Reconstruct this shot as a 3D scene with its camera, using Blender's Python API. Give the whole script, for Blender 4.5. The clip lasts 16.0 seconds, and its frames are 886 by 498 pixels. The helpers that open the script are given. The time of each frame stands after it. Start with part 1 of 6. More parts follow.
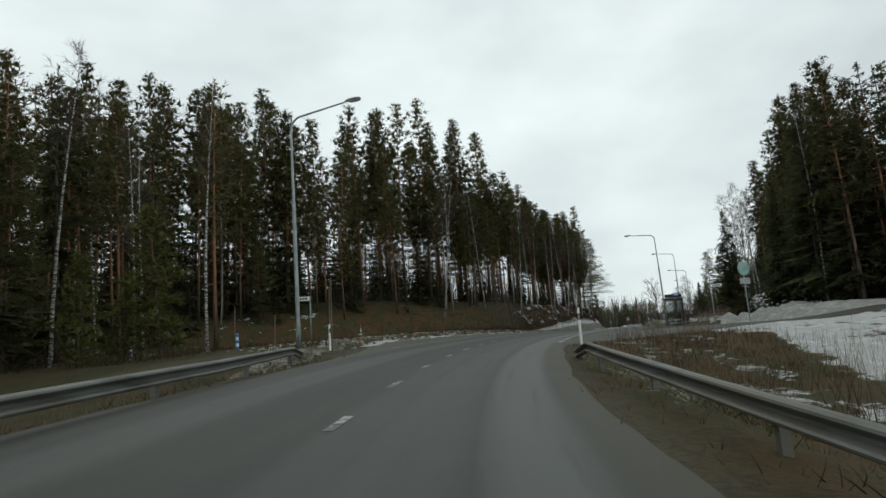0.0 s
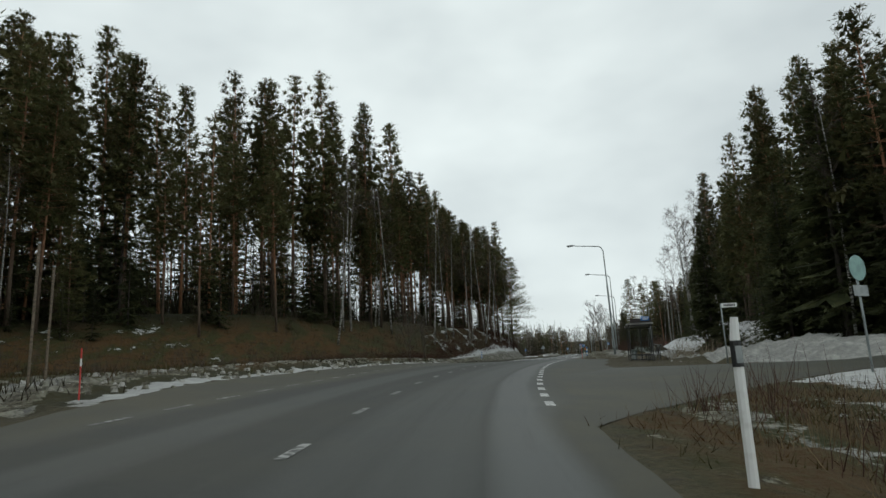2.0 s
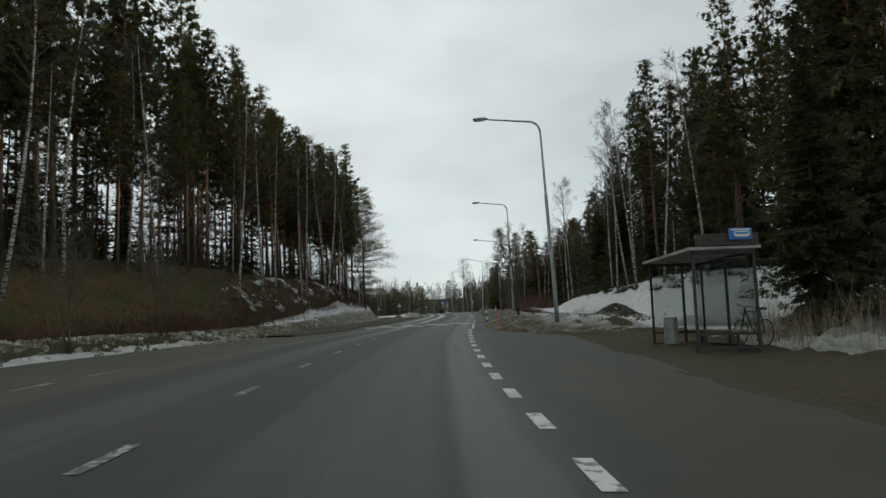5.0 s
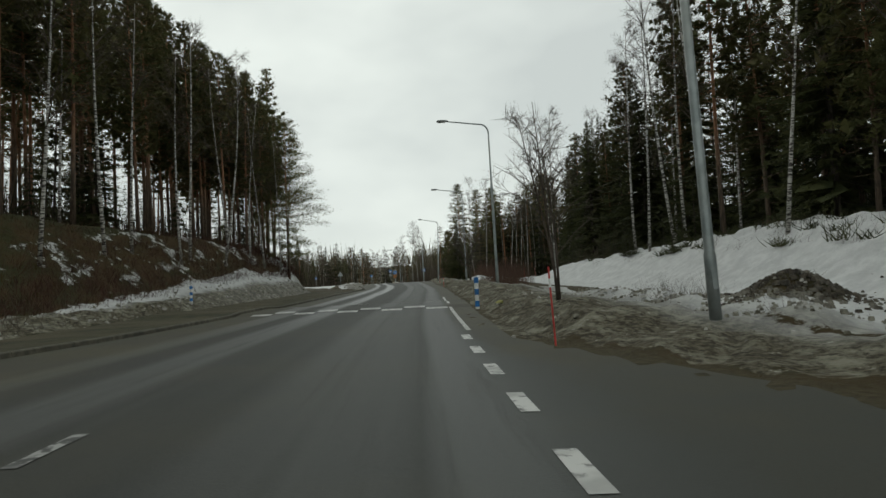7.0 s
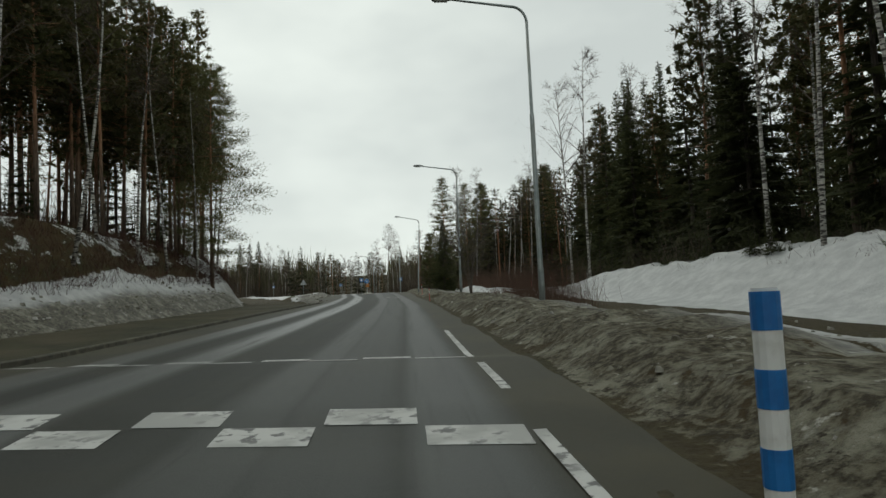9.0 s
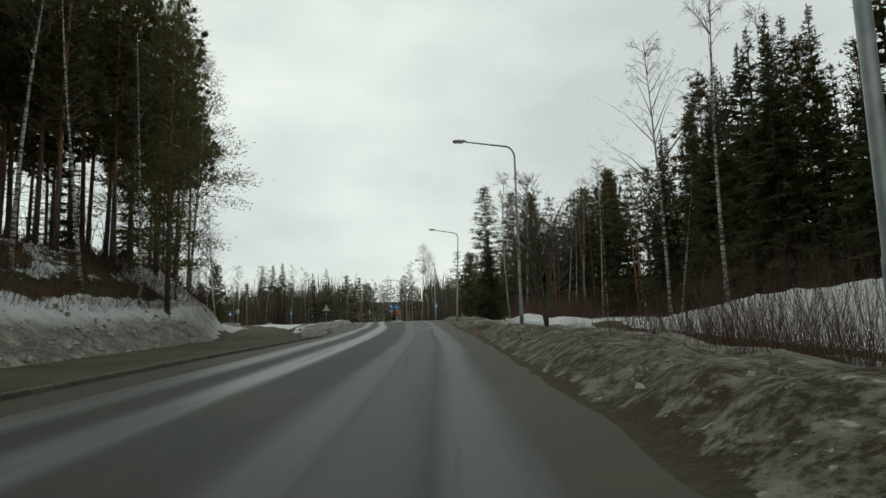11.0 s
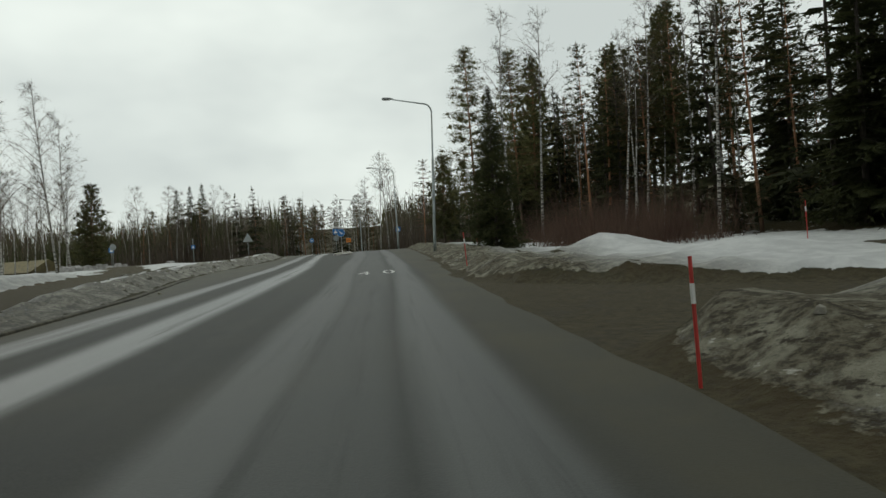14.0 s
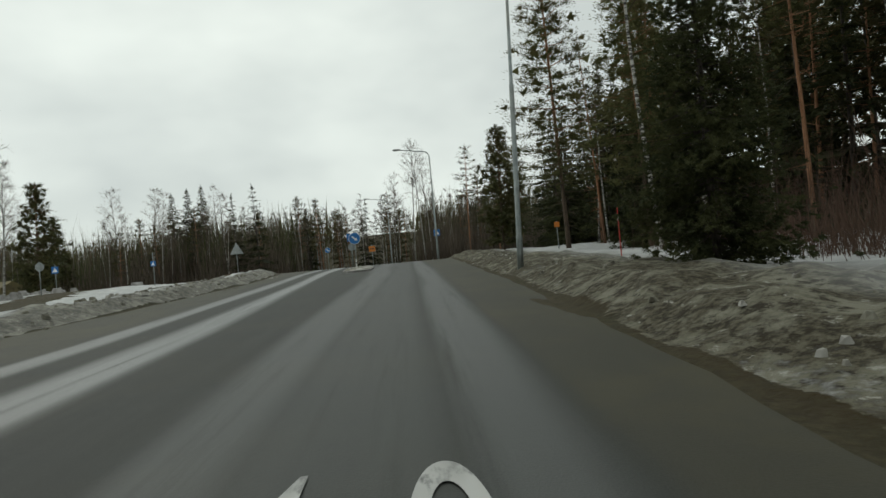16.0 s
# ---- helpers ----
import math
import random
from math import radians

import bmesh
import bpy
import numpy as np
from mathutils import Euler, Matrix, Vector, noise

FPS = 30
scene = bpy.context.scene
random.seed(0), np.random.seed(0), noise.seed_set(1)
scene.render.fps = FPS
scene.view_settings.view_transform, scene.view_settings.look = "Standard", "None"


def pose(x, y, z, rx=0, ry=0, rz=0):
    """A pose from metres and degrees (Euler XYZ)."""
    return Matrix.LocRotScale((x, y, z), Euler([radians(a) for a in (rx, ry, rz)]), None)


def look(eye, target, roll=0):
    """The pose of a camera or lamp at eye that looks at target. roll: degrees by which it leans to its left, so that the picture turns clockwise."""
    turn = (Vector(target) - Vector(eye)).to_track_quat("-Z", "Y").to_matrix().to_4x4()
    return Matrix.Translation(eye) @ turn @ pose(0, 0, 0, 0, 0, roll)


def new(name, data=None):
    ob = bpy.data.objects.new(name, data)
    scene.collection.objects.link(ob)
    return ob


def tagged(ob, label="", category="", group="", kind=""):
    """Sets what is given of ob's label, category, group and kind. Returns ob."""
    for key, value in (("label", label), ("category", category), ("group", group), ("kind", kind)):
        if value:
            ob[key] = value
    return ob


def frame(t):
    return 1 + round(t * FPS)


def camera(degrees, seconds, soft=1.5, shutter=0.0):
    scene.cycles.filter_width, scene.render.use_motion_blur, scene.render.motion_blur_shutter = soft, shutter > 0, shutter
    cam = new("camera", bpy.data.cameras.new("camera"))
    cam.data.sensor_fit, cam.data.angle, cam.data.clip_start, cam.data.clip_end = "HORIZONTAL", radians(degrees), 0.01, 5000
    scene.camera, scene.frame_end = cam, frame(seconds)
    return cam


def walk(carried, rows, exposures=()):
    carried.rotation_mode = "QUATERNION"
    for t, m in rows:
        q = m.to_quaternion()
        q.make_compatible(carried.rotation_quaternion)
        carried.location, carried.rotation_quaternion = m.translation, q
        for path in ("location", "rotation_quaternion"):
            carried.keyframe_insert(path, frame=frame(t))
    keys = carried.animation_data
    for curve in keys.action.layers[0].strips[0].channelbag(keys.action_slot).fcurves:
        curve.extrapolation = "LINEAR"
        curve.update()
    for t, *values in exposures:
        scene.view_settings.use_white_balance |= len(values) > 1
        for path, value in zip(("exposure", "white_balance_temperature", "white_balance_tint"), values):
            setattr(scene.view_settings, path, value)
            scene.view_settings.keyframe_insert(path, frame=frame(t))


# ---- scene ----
cam = camera(68.7, 16.0)
METRES, EYE, TILT, LEAN, TURN = 153.0, 1.25, 0.0, 0.0, 0.0
ROWS = [
    (0.0, 0.0, 0.0, 0.0, 0.7, 9.46, 4.21),
    (0.5, 0.0007, 0.0215, 0.0015, -0.93, 11.37, 3.64),
    (1.0, 0.0013, 0.0493, 0.0032, -2.25, 12.84, 2.36),
    (1.5, 0.0043, 0.078, 0.0046, -3.92, 13.15, 2.68),
    (2.0, 0.0081, 0.1093, 0.0061, -7.49, 10.99, 2.69),
    (2.5, 0.0138, 0.1419, 0.008, -10.17, 9.65, 3.3),
    (3.0, 0.0205, 0.1726, 0.0096, -12.13, 9.35, 3.69),
    (3.5, 0.0286, 0.2058, 0.0111, -14.63, 8.51, 4.0),
    (4.0, 0.037, 0.2382, 0.0125, -16.92, 7.62, 4.04),
    (4.5, 0.0449, 0.2691, 0.0134, -18.98, 7.06, 3.33),
    (7.0, 0.1006, 0.4271, 0.0183, -25.22, 3.66, 2.99),
    (7.5, 0.1121, 0.4551, 0.0189, -26.68, 2.73, 2.5),
    (8.0, 0.1247, 0.486, 0.0197, -26.86, 3.38, 1.87),
    (8.5, 0.1375, 0.5153, 0.0203, -27.18, 3.7, 2.19),
    (9.0, 0.1506, 0.5437, 0.0211, -27.34, 4.48, 2.3),
    (11.5, 0.2036, 0.6613, 0.0244, -23.78, 7.12, 1.64),
    (12.0, 0.2172, 0.6919, 0.0253, -24.47, 6.12, 2.05),
    (12.5, 0.2308, 0.7235, 0.0261, -25.26, 3.99, 2.53),
    (13.0, 0.2431, 0.7532, 0.0268, -26.89, 0.55, 4.21),
    (13.5, 0.2542, 0.7794, 0.0273, -27.39, 0.41, 4.29),
    (14.0, 0.2667, 0.8086, 0.0281, -27.51, 0.23, 3.88),
    (14.5, 0.28, 0.8412, 0.0292, -24.82, 2.66, 3.39),
    (15.0, 0.2939, 0.8748, 0.03, -24.83, 1.99, 3.97),
    (15.5, 0.3073, 0.9065, 0.031, -24.56, 1.48, 4.46),
    (16.0, 0.321, 0.9398, 0.0317, -24.4, 1.01, 5.22),
]
walk(cam, [(t, pose(0, 0, EYE, TILT, LEAN, TURN) @ pose(METRES * x, METRES * y, METRES * z, 90 + pitch, roll, yaw)) for t, x, y, z, yaw, pitch, roll in ROWS],
     [(0.0, 0.08, 6300, 6), (4.7, -0.1, 6300, 6), (7.0, 0.0, 6650, 5), (16.0, 0.0, 6650, 4)])

# ---- world and light: an even overcast sky ----
world = bpy.data.worlds.new("overcast_sky")
scene.world = world
world.use_nodes = True
wn, wl = world.node_tree.nodes, world.node_tree.links
wn.clear()
w_out, w_bg = wn.new("ShaderNodeOutputWorld"), wn.new("ShaderNodeBackground")
w_sky = wn.new("ShaderNodeTexSky")
w_sky.sky_type, w_sky.sun_disc, w_sky.sun_elevation, w_sky.sun_rotation = "NISHITA", False, radians(28), radians(160)
w_co, w_map = wn.new("ShaderNodeTexCoord"), wn.new("ShaderNodeMapping")
w_map.inputs["Scale"].default_value = (1.3, 1.3, 2.6)
w_n = wn.new("ShaderNodeTexNoise")
w_n.inputs["Scale"].default_value, w_n.inputs["Detail"].default_value, w_n.inputs["Roughness"].default_value = 1.9, 4.0, 0.48
w_ramp = wn.new("ShaderNodeValToRGB")
w_ramp.color_ramp.elements[0].position, w_ramp.color_ramp.elements[0].color = 0.33, (0.62, 0.66, 0.665, 1)
w_ramp.color_ramp.elements[1].position, w_ramp.color_ramp.elements[1].color = 0.68, (0.90, 0.945, 0.925, 1)
w_dim, w_mix = wn.new("ShaderNodeMix"), wn.new("ShaderNodeMix")
w_dim.data_type = w_mix.data_type = "RGBA"
w_dim.blend_type, w_dim.inputs["Factor"].default_value = "MULTIPLY", 1.0
w_dim.inputs[7].default_value = (0.1, 0.1, 0.1, 1)
w_mix.inputs["Factor"].default_value = 0.95
wl.new(w_co.outputs["Generated"], w_map.inputs["Vector"])
wl.new(w_map.outputs["Vector"], w_n.inputs["Vector"])
wl.new(w_n.outputs["Fac"], w_ramp.inputs["Fac"])
wl.new(w_sky.outputs["Color"], w_dim.inputs[6])
wl.new(w_dim.outputs[2], w_mix.inputs[6])
wl.new(w_ramp.outputs["Color"], w_mix.inputs[7])
wl.new(w_mix.outputs[2], w_bg.inputs["Color"])
w_bg.inputs["Strength"].default_value = 1.0
wl.new(w_bg.outputs["Background"], w_out.inputs["Surface"])
sun = new("sun", bpy.data.lights.new("sun", "SUN"))
sun.data.energy, sun.data.angle, sun.data.color = 0.3, radians(40), (1.0, 0.97, 0.93)
sun.matrix_world = look((0, 0, 60), (30, -80, 0))


# ---- materials ----
def material(name, colour, rough=0.8, metal=0.0, second=None, scale=3.0, spread=(0.4, 0.62), detail=6.0, bump=0.0,
             bump_scale=None, third=None, third_scale=0.4, stretch=None, random_value=0.0, specular=0.5, through_light=0.0):
    """A surface of one colour that a noise breaks into a second, with a broad third one, and a bump."""
    m = bpy.data.materials.new(name)
    m.use_nodes = True
    nt = m.node_tree
    b = nt.nodes["Principled BSDF"]
    b.inputs["Roughness"].default_value, b.inputs["Metallic"].default_value = rough, metal
    b.inputs["Specular IOR Level"].default_value = specular
    b.inputs["Base Color"].default_value = (*colour, 1)
    co = nt.nodes.new("ShaderNodeTexCoord").outputs["Object"]
    if stretch:
        mp = nt.nodes.new("ShaderNodeMapping")
        mp.inputs["Scale"].default_value = stretch
        nt.links.new(co, mp.inputs["Vector"])
        co = mp.outputs["Vector"]
    result = None
    if second:
        fac = ramped(nt, noise_node(nt, co, scale, detail), *spread)
        result = mixed(nt, fac, (*colour, 1), (*second, 1))
    if third:
        fac = ramped(nt, noise_node(nt, co, third_scale, 3.0), 0.45, 0.65)
        result = mixed(nt, fac, result if result else (*colour, 1), (*third, 1))
    if random_value and result:
        info = nt.nodes.new("ShaderNodeObjectInfo")
        hs = nt.nodes.new("ShaderNodeHueSaturation")
        mr = nt.nodes.new("ShaderNodeMapRange")
        mr.inputs["To Min"].default_value, mr.inputs["To Max"].default_value = 1 - random_value, 1 + random_value
        nt.links.new(info.outputs["Random"], mr.inputs["Value"])
        nt.links.new(mr.outputs["Result"], hs.inputs["Value"])
        nt.links.new(result, hs.inputs["Color"])
        result = hs.outputs["Color"]
    if result:
        nt.links.new(result, b.inputs["Base Color"])
    if bump:
        bumped(nt, b, noise_node(nt, co, bump_scale or scale * 3, 4.0), bump)
    if through_light:
        thin, mix = nt.nodes.new("ShaderNodeBsdfTranslucent"), nt.nodes.new("ShaderNodeMixShader")
        mix.inputs[0].default_value = through_light
        nt.links.new(result, thin.inputs["Color"])
        nt.links.new(b.outputs[0], mix.inputs[1])
        nt.links.new(thin.outputs[0], mix.inputs[2])
        nt.links.new(mix.outputs[0], nt.nodes["Material Output"].inputs["Surface"])
    return m


def noise_node(nt, co, scale, detail=5.0, rough=0.55):
    n = nt.nodes.new("ShaderNodeTexNoise")
    n.inputs["Scale"].default_value, n.inputs["Detail"].default_value, n.inputs["Roughness"].default_value = scale, detail, rough
    nt.links.new(co, n.inputs["Vector"])
    return n.outputs["Fac"]


def ramped(nt, value, low, high):
    mr = nt.nodes.new("ShaderNodeMapRange")
    mr.interpolation_type = "SMOOTHSTEP"
    mr.inputs["From Min"].default_value, mr.inputs["From Max"].default_value = low, high
    nt.links.new(value, mr.inputs["Value"])
    return mr.outputs["Result"]


def mixed(nt, fac, a, b, blend="MIX"):
    mx = nt.nodes.new("ShaderNodeMix")
    mx.data_type, mx.blend_type = "RGBA", blend
    for value, slot in ((fac, 0), (a, 6), (b, 7)):
        if isinstance(value, bpy.types.NodeSocket):
            nt.links.new(value, mx.inputs[slot])
        else:
            mx.inputs[slot].default_value = value
    return mx.outputs[2]


def maths(nt, op, a, b=0.0):
    n = nt.nodes.new("ShaderNodeMath")
    n.operation = op
    for i, value in enumerate((a, b)):
        if isinstance(value, bpy.types.NodeSocket):
            nt.links.new(value, n.inputs[i])
        else:
            n.inputs[i].default_value = value
    return n.outputs[0]


def bumped(nt, bsdf, height, strength, distance=0.05):
    bp = nt.nodes.new("ShaderNodeBump")
    bp.inputs["Strength"].default_value, bp.inputs["Distance"].default_value = strength, distance
    nt.links.new(height, bp.inputs["Height"])
    nt.links.new(bp.outputs["Normal"], bsdf.inputs["Normal"])


def road_material():
    """Worn asphalt: polished wheel tracks along the road with sky sheen painted into their pale colour, sand along its
    edges, fine grain.
    """
    m = bpy.data.materials.new("worn_asphalt")
    m.use_nodes = True
    nt = m.node_tree
    b = nt.nodes["Principled BSDF"]
    uv = nt.nodes.new("ShaderNodeUVMap").outputs["UV"]
    sep = nt.nodes.new("ShaderNodeSeparateXYZ")
    nt.links.new(uv, sep.inputs[0])
    co = nt.nodes.new("ShaderNodeTexCoord").outputs["Object"]
    long = nt.nodes.new("ShaderNodeMapping")
    long.inputs["Scale"].default_value = (1.6, 0.05, 1)
    nt.links.new(uv, long.inputs["Vector"])
    streak = noise_node(nt, long.outputs["Vector"], 1.0, 4.0)
    wobble = maths(nt, "MULTIPLY", maths(nt, "SUBTRACT", noise_node(nt, long.outputs["Vector"], 0.6, 2.0), 0.5), 0.7)
    d = maths(nt, "ADD", sep.outputs["X"], wobble)
    track_sheen = None
    late = ramped(nt, sep.outputs["Y"], 58.0, 125.0)
    # bands at -0.5 and 0.55 mainly paint sky sheen, the others polished wheel tracks too
    for centre, width, first, last in ((-0.5, 0.6, 0.34, 0.46), (0.55, 0.8, 0.16, 0.26), (1.35, 0.6, 0.12, 0.40), (3.7, 0.66, 0.16, 0.95), (5.4, 0.56, 0.08, 0.8)):
        t = maths(nt, "ABSOLUTE", maths(nt, "SUBTRACT", d, centre))
        weight = maths(nt, "ADD", maths(nt, "MULTIPLY", late, last - first), first)
        t = maths(nt, "MULTIPLY", ramped(nt, t, width, width * 0.3), weight)
        track_sheen = t if track_sheen is None else maths(nt, "MAXIMUM", track_sheen, t)
    wear = noise_node(nt, long.outputs["Vector"], 2.2, 5.0, 0.7)
    track_sheen = maths(nt, "MULTIPLY", track_sheen, ramped(nt, wear, 0.12, 0.5))
    base = mixed(nt, ramped(nt, noise_node(nt, co, 40.0, 4.0), 0.3, 0.7), (0.018, 0.020, 0.017, 1), (0.030, 0.032, 0.027, 1))
    base = mixed(nt, maths(nt, "MULTIPLY", ramped(nt, streak, 0.45, 0.72), 0.6), base, (0.041, 0.044, 0.038, 1))
    blotch = ramped(nt, noise_node(nt, co, 0.42, 6.0, 0.62), 0.42, 0.66)
    base = mixed(nt, maths(nt, "MULTIPLY", blotch, 0.5), base, (0.037, 0.036, 0.025, 1))
    patch = ramped(nt, noise_node(nt, co, 2.6, 5.0, 0.7), 0.56, 0.7)
    base = mixed(nt, maths(nt, "MULTIPLY", patch, 0.45), base, (0.022, 0.022, 0.020, 1))
    # pale base colour stands for reflected sky as well as for worn stone
    base = mixed(nt, maths(nt, "MULTIPLY", track_sheen, 0.85), base, (0.135, 0.141, 0.139, 1))
    edge_l = maths(nt, "ADD", maths(nt, "SUBTRACT", sep.outputs["X"], maths(nt, "MULTIPLY", late, 0.9)), maths(nt, "MULTIPLY", streak, 1.2))
    edge_l = ramped(nt, edge_l, 4.9, 6.4)
    edge_r = ramped(nt, maths(nt, "ADD", sep.outputs["X"], maths(nt, "MULTIPLY", streak, 0.9)), -0.35, -0.8)
    sand = maths(nt, "MULTIPLY", maths(nt, "MAXIMUM", edge_l, edge_r), maths(nt, "ADD", maths(nt, "MULTIPLY", blotch, 0.4), 0.5))
    base = mixed(nt, sand, base, (0.056, 0.050, 0.028, 1))
    nt.links.new(base, b.inputs["Base Color"])
    rough = maths(nt, "SUBTRACT", 0.72, maths(nt, "MULTIPLY", track_sheen, 0.36))
    nt.links.new(rough, b.inputs["Roughness"])
    b.inputs["Specular IOR Level"].default_value = 0.36
    bumped(nt, b, noise_node(nt, co, 60.0, 3.0), 0.35, 0.01)
    return m


def ground_material():
    """Forest floor, brown dead grass, sand, and old snow that melts off in patches; the weights come with the mesh."""
    m = bpy.data.materials.new("thawing_ground")
    m.use_nodes = True
    nt = m.node_tree
    b = nt.nodes["Principled BSDF"]
    b.inputs["Roughness"].default_value = 0.9
    b.inputs["Specular IOR Level"].default_value = 0.2
    at = nt.nodes.new("ShaderNodeAttribute")
    at.attribute_name = "cover"
    sep = nt.nodes.new("ShaderNodeSeparateColor")
    nt.links.new(at.outputs["Color"], sep.inputs[0])
    snow, brown, sand, dirt = sep.outputs[0], sep.outputs[1], sep.outputs[2], at.outputs["Alpha"]
    co = nt.nodes.new("ShaderNodeTexCoord").outputs["Object"]
    lie = nt.nodes.new("ShaderNodeMapping")
    lie.inputs["Rotation"].default_value, lie.inputs["Scale"].default_value = (0, 0, radians(24)), (1.5, 0.42, 1.5)
    nt.links.new(co, lie.inputs["Vector"])
    big, mid, fine = noise_node(nt, lie.outputs["Vector"], 0.42, 6.0, 0.6), noise_node(nt, co, 1.6, 6.0, 0.65), noise_node(nt, co, 9.0, 5.0, 0.65)
    floor = mixed(nt, ramped(nt, mid, 0.35, 0.65), (0.018, 0.020, 0.008, 1), (0.038, 0.034, 0.014, 1))
    grass = mixed(nt, ramped(nt, big, 0.42, 0.58), (0.085, 0.042, 0.014, 1), (0.036, 0.041, 0.011, 1))
    grass = mixed(nt, maths(nt, "MULTIPLY", ramped(nt, mid, 0.5, 0.66), 0.8), grass, (0.015, 0.010, 0.006, 1))
    grass = mixed(nt, ramped(nt, fine, 0.45, 0.68), grass, (0.084, 0.064, 0.026, 1))
    base = mixed(nt, brown, floor, grass)
    grit = mixed(nt, ramped(nt, fine, 0.3, 0.7), (0.042, 0.036, 0.021, 1), (0.078, 0.066, 0.039, 1))
    grit = mixed(nt, maths(nt, "MULTIPLY", ramped(nt, mid, 0.5, 0.7), 0.6), grit, (0.050, 0.045, 0.036, 1))
    base = mixed(nt, sand, base, grit)
    clean = mixed(nt, ramped(nt, mid, 0.3, 0.7), (0.53, 0.54, 0.545, 1), (0.68, 0.69, 0.69, 1))
    soiled = mixed(nt, ramped(nt, fine, 0.35, 0.65), (0.028, 0.022, 0.012, 1), (0.135, 0.124, 0.088, 1))
    soiled = mixed(nt, ramped(nt, mid, 0.46, 0.66), soiled, (0.215, 0.207, 0.160, 1))
    clot = maths(nt, "ADD", maths(nt, "MULTIPLY", noise_node(nt, lie.outputs["Vector"], 2.6, 7.0, 0.74), 0.5), maths(nt, "MULTIPLY", noise_node(nt, co, 5.5, 7.0, 0.72), 0.5))
    soiled = mixed(nt, ramped(nt, clot, 0.515, 0.585), soiled, (0.034, 0.028, 0.018, 1))
    soiled = mixed(nt, maths(nt, "MULTIPLY", ramped(nt, clot, 0.43, 0.38), 0.8), soiled, (0.40, 0.395, 0.35, 1))
    dirty = maths(nt, "MULTIPLY", dirt, ramped(nt, maths(nt, "ADD", maths(nt, "MULTIPLY", big, 0.6), maths(nt, "MULTIPLY", fine, 0.4)), 0.16, 0.42))
    white = mixed(nt, dirty, clean, soiled)
    patch = maths(nt, "ADD", maths(nt, "MULTIPLY", big, 0.55), maths(nt, "ADD", maths(nt, "MULTIPLY", mid, 0.30), maths(nt, "MULTIPLY", fine, 0.15)))
    cut = maths(nt, "SUBTRACT", maths(nt, "ADD", patch, maths(nt, "MULTIPLY", snow, 0.62)), 0.81)
    base = mixed(nt, ramped(nt, cut, -0.015, 0.02), base, white)
    nt.links.new(base, b.inputs["Base Color"])
    bumped(nt, b, maths(nt, "ADD", mid, maths(nt, "ADD", maths(nt, "MULTIPLY", fine, 0.5), maths(nt, "MULTIPLY", clot, 0.8))), 1.0, 0.09)
    return m


def birch_material():
    """White bark with dark cross marks, darker and cracked near the root."""
    m = bpy.data.materials.new("birch_bark")
    m.use_nodes = True
    nt = m.node_tree
    b = nt.nodes["Principled BSDF"]
    b.inputs["Roughness"].default_value = 0.75
    co = nt.nodes.new("ShaderNodeTexCoord").outputs["Object"]
    mp = nt.nodes.new("ShaderNodeMapping")
    mp.inputs["Scale"].default_value = (3.2, 3.2, 14.0)
    nt.links.new(co, mp.inputs["Vector"])
    marks = ramped(nt, noise_node(nt, mp.outputs["Vector"], 1.0, 5.0), 0.46, 0.56)
    base = mixed(nt, marks, (0.40, 0.385, 0.35, 1), (0.040, 0.035, 0.031, 1))
    nt.links.new(base, b.inputs["Base Color"])
    return m


def pine_bark_material():
    """Grey-brown plates below, thin orange bark higher up the stem."""
    m = bpy.data.materials.new("pine_bark")
    m.use_nodes = True
    nt = m.node_tree
    b = nt.nodes["Principled BSDF"]
    b.inputs["Roughness"].default_value = 0.9
    co = nt.nodes.new("ShaderNodeTexCoord").outputs["Object"]
    sep = nt.nodes.new("ShaderNodeSeparateXYZ")
    nt.links.new(co, sep.inputs[0])
    mp = nt.nodes.new("ShaderNodeMapping")
    mp.inputs["Scale"].default_value = (9.0, 9.0, 1.6)
    nt.links.new(co, mp.inputs["Vector"])
    n = noise_node(nt, mp.outputs["Vector"], 1.0, 4.0)
    low = mixed(nt, ramped(nt, n, 0.4, 0.6), (0.060, 0.043, 0.031, 1), (0.125, 0.088, 0.060, 1))
    high = mixed(nt, ramped(nt, n, 0.4, 0.6), (0.20, 0.092, 0.042, 1), (0.29, 0.145, 0.076, 1))
    nt.links.new(mixed(nt, ramped(nt, sep.outputs["Z"], 3.5, 10.0), low, high), b.inputs["Base Color"])
    bumped(nt, b, n, 0.6, 0.03)
    return m


ASPHALT, GROUND, BIRCH, PINE_BARK = road_material(), ground_material(), birch_material(), pine_bark_material()
PINE_NEEDLE = material("pine_needles", (0.066, 0.072, 0.029), 0.7, second=(0.118, 0.116, 0.046), scale=0.9, third=(0.098, 0.084, 0.037), random_value=0.3, specular=0.2, through_light=0.35)
SPRUCE_NEEDLE = material("spruce_needles", (0.036, 0.042, 0.018), 0.7, second=(0.070, 0.075, 0.031), scale=1.1, random_value=0.3, specular=0.2, through_light=0.35)
YOUNG_NEEDLE = material("young_pine_needles", (0.095, 0.102, 0.028), 0.7, second=(0.14, 0.14, 0.045), scale=1.5, specular=0.2, through_light=0.35)
SPRUCE_BARK = material("spruce_bark", (0.045, 0.036, 0.030), 0.9, second=(0.085, 0.070, 0.058), scale=4.0, stretch=(3, 3, 0.6), bump=0.5)
TWIG = material("birch_twigs", (0.060, 0.046, 0.035), 0.8, second=(0.105, 0.085, 0.068), scale=2.0, specular=0.2)
GREY_TWIG = material("grey_bark", (0.075, 0.064, 0.052), 0.85, second=(0.125, 0.108, 0.088), scale=5.0, stretch=(3, 3, 0.7), specular=0.2)
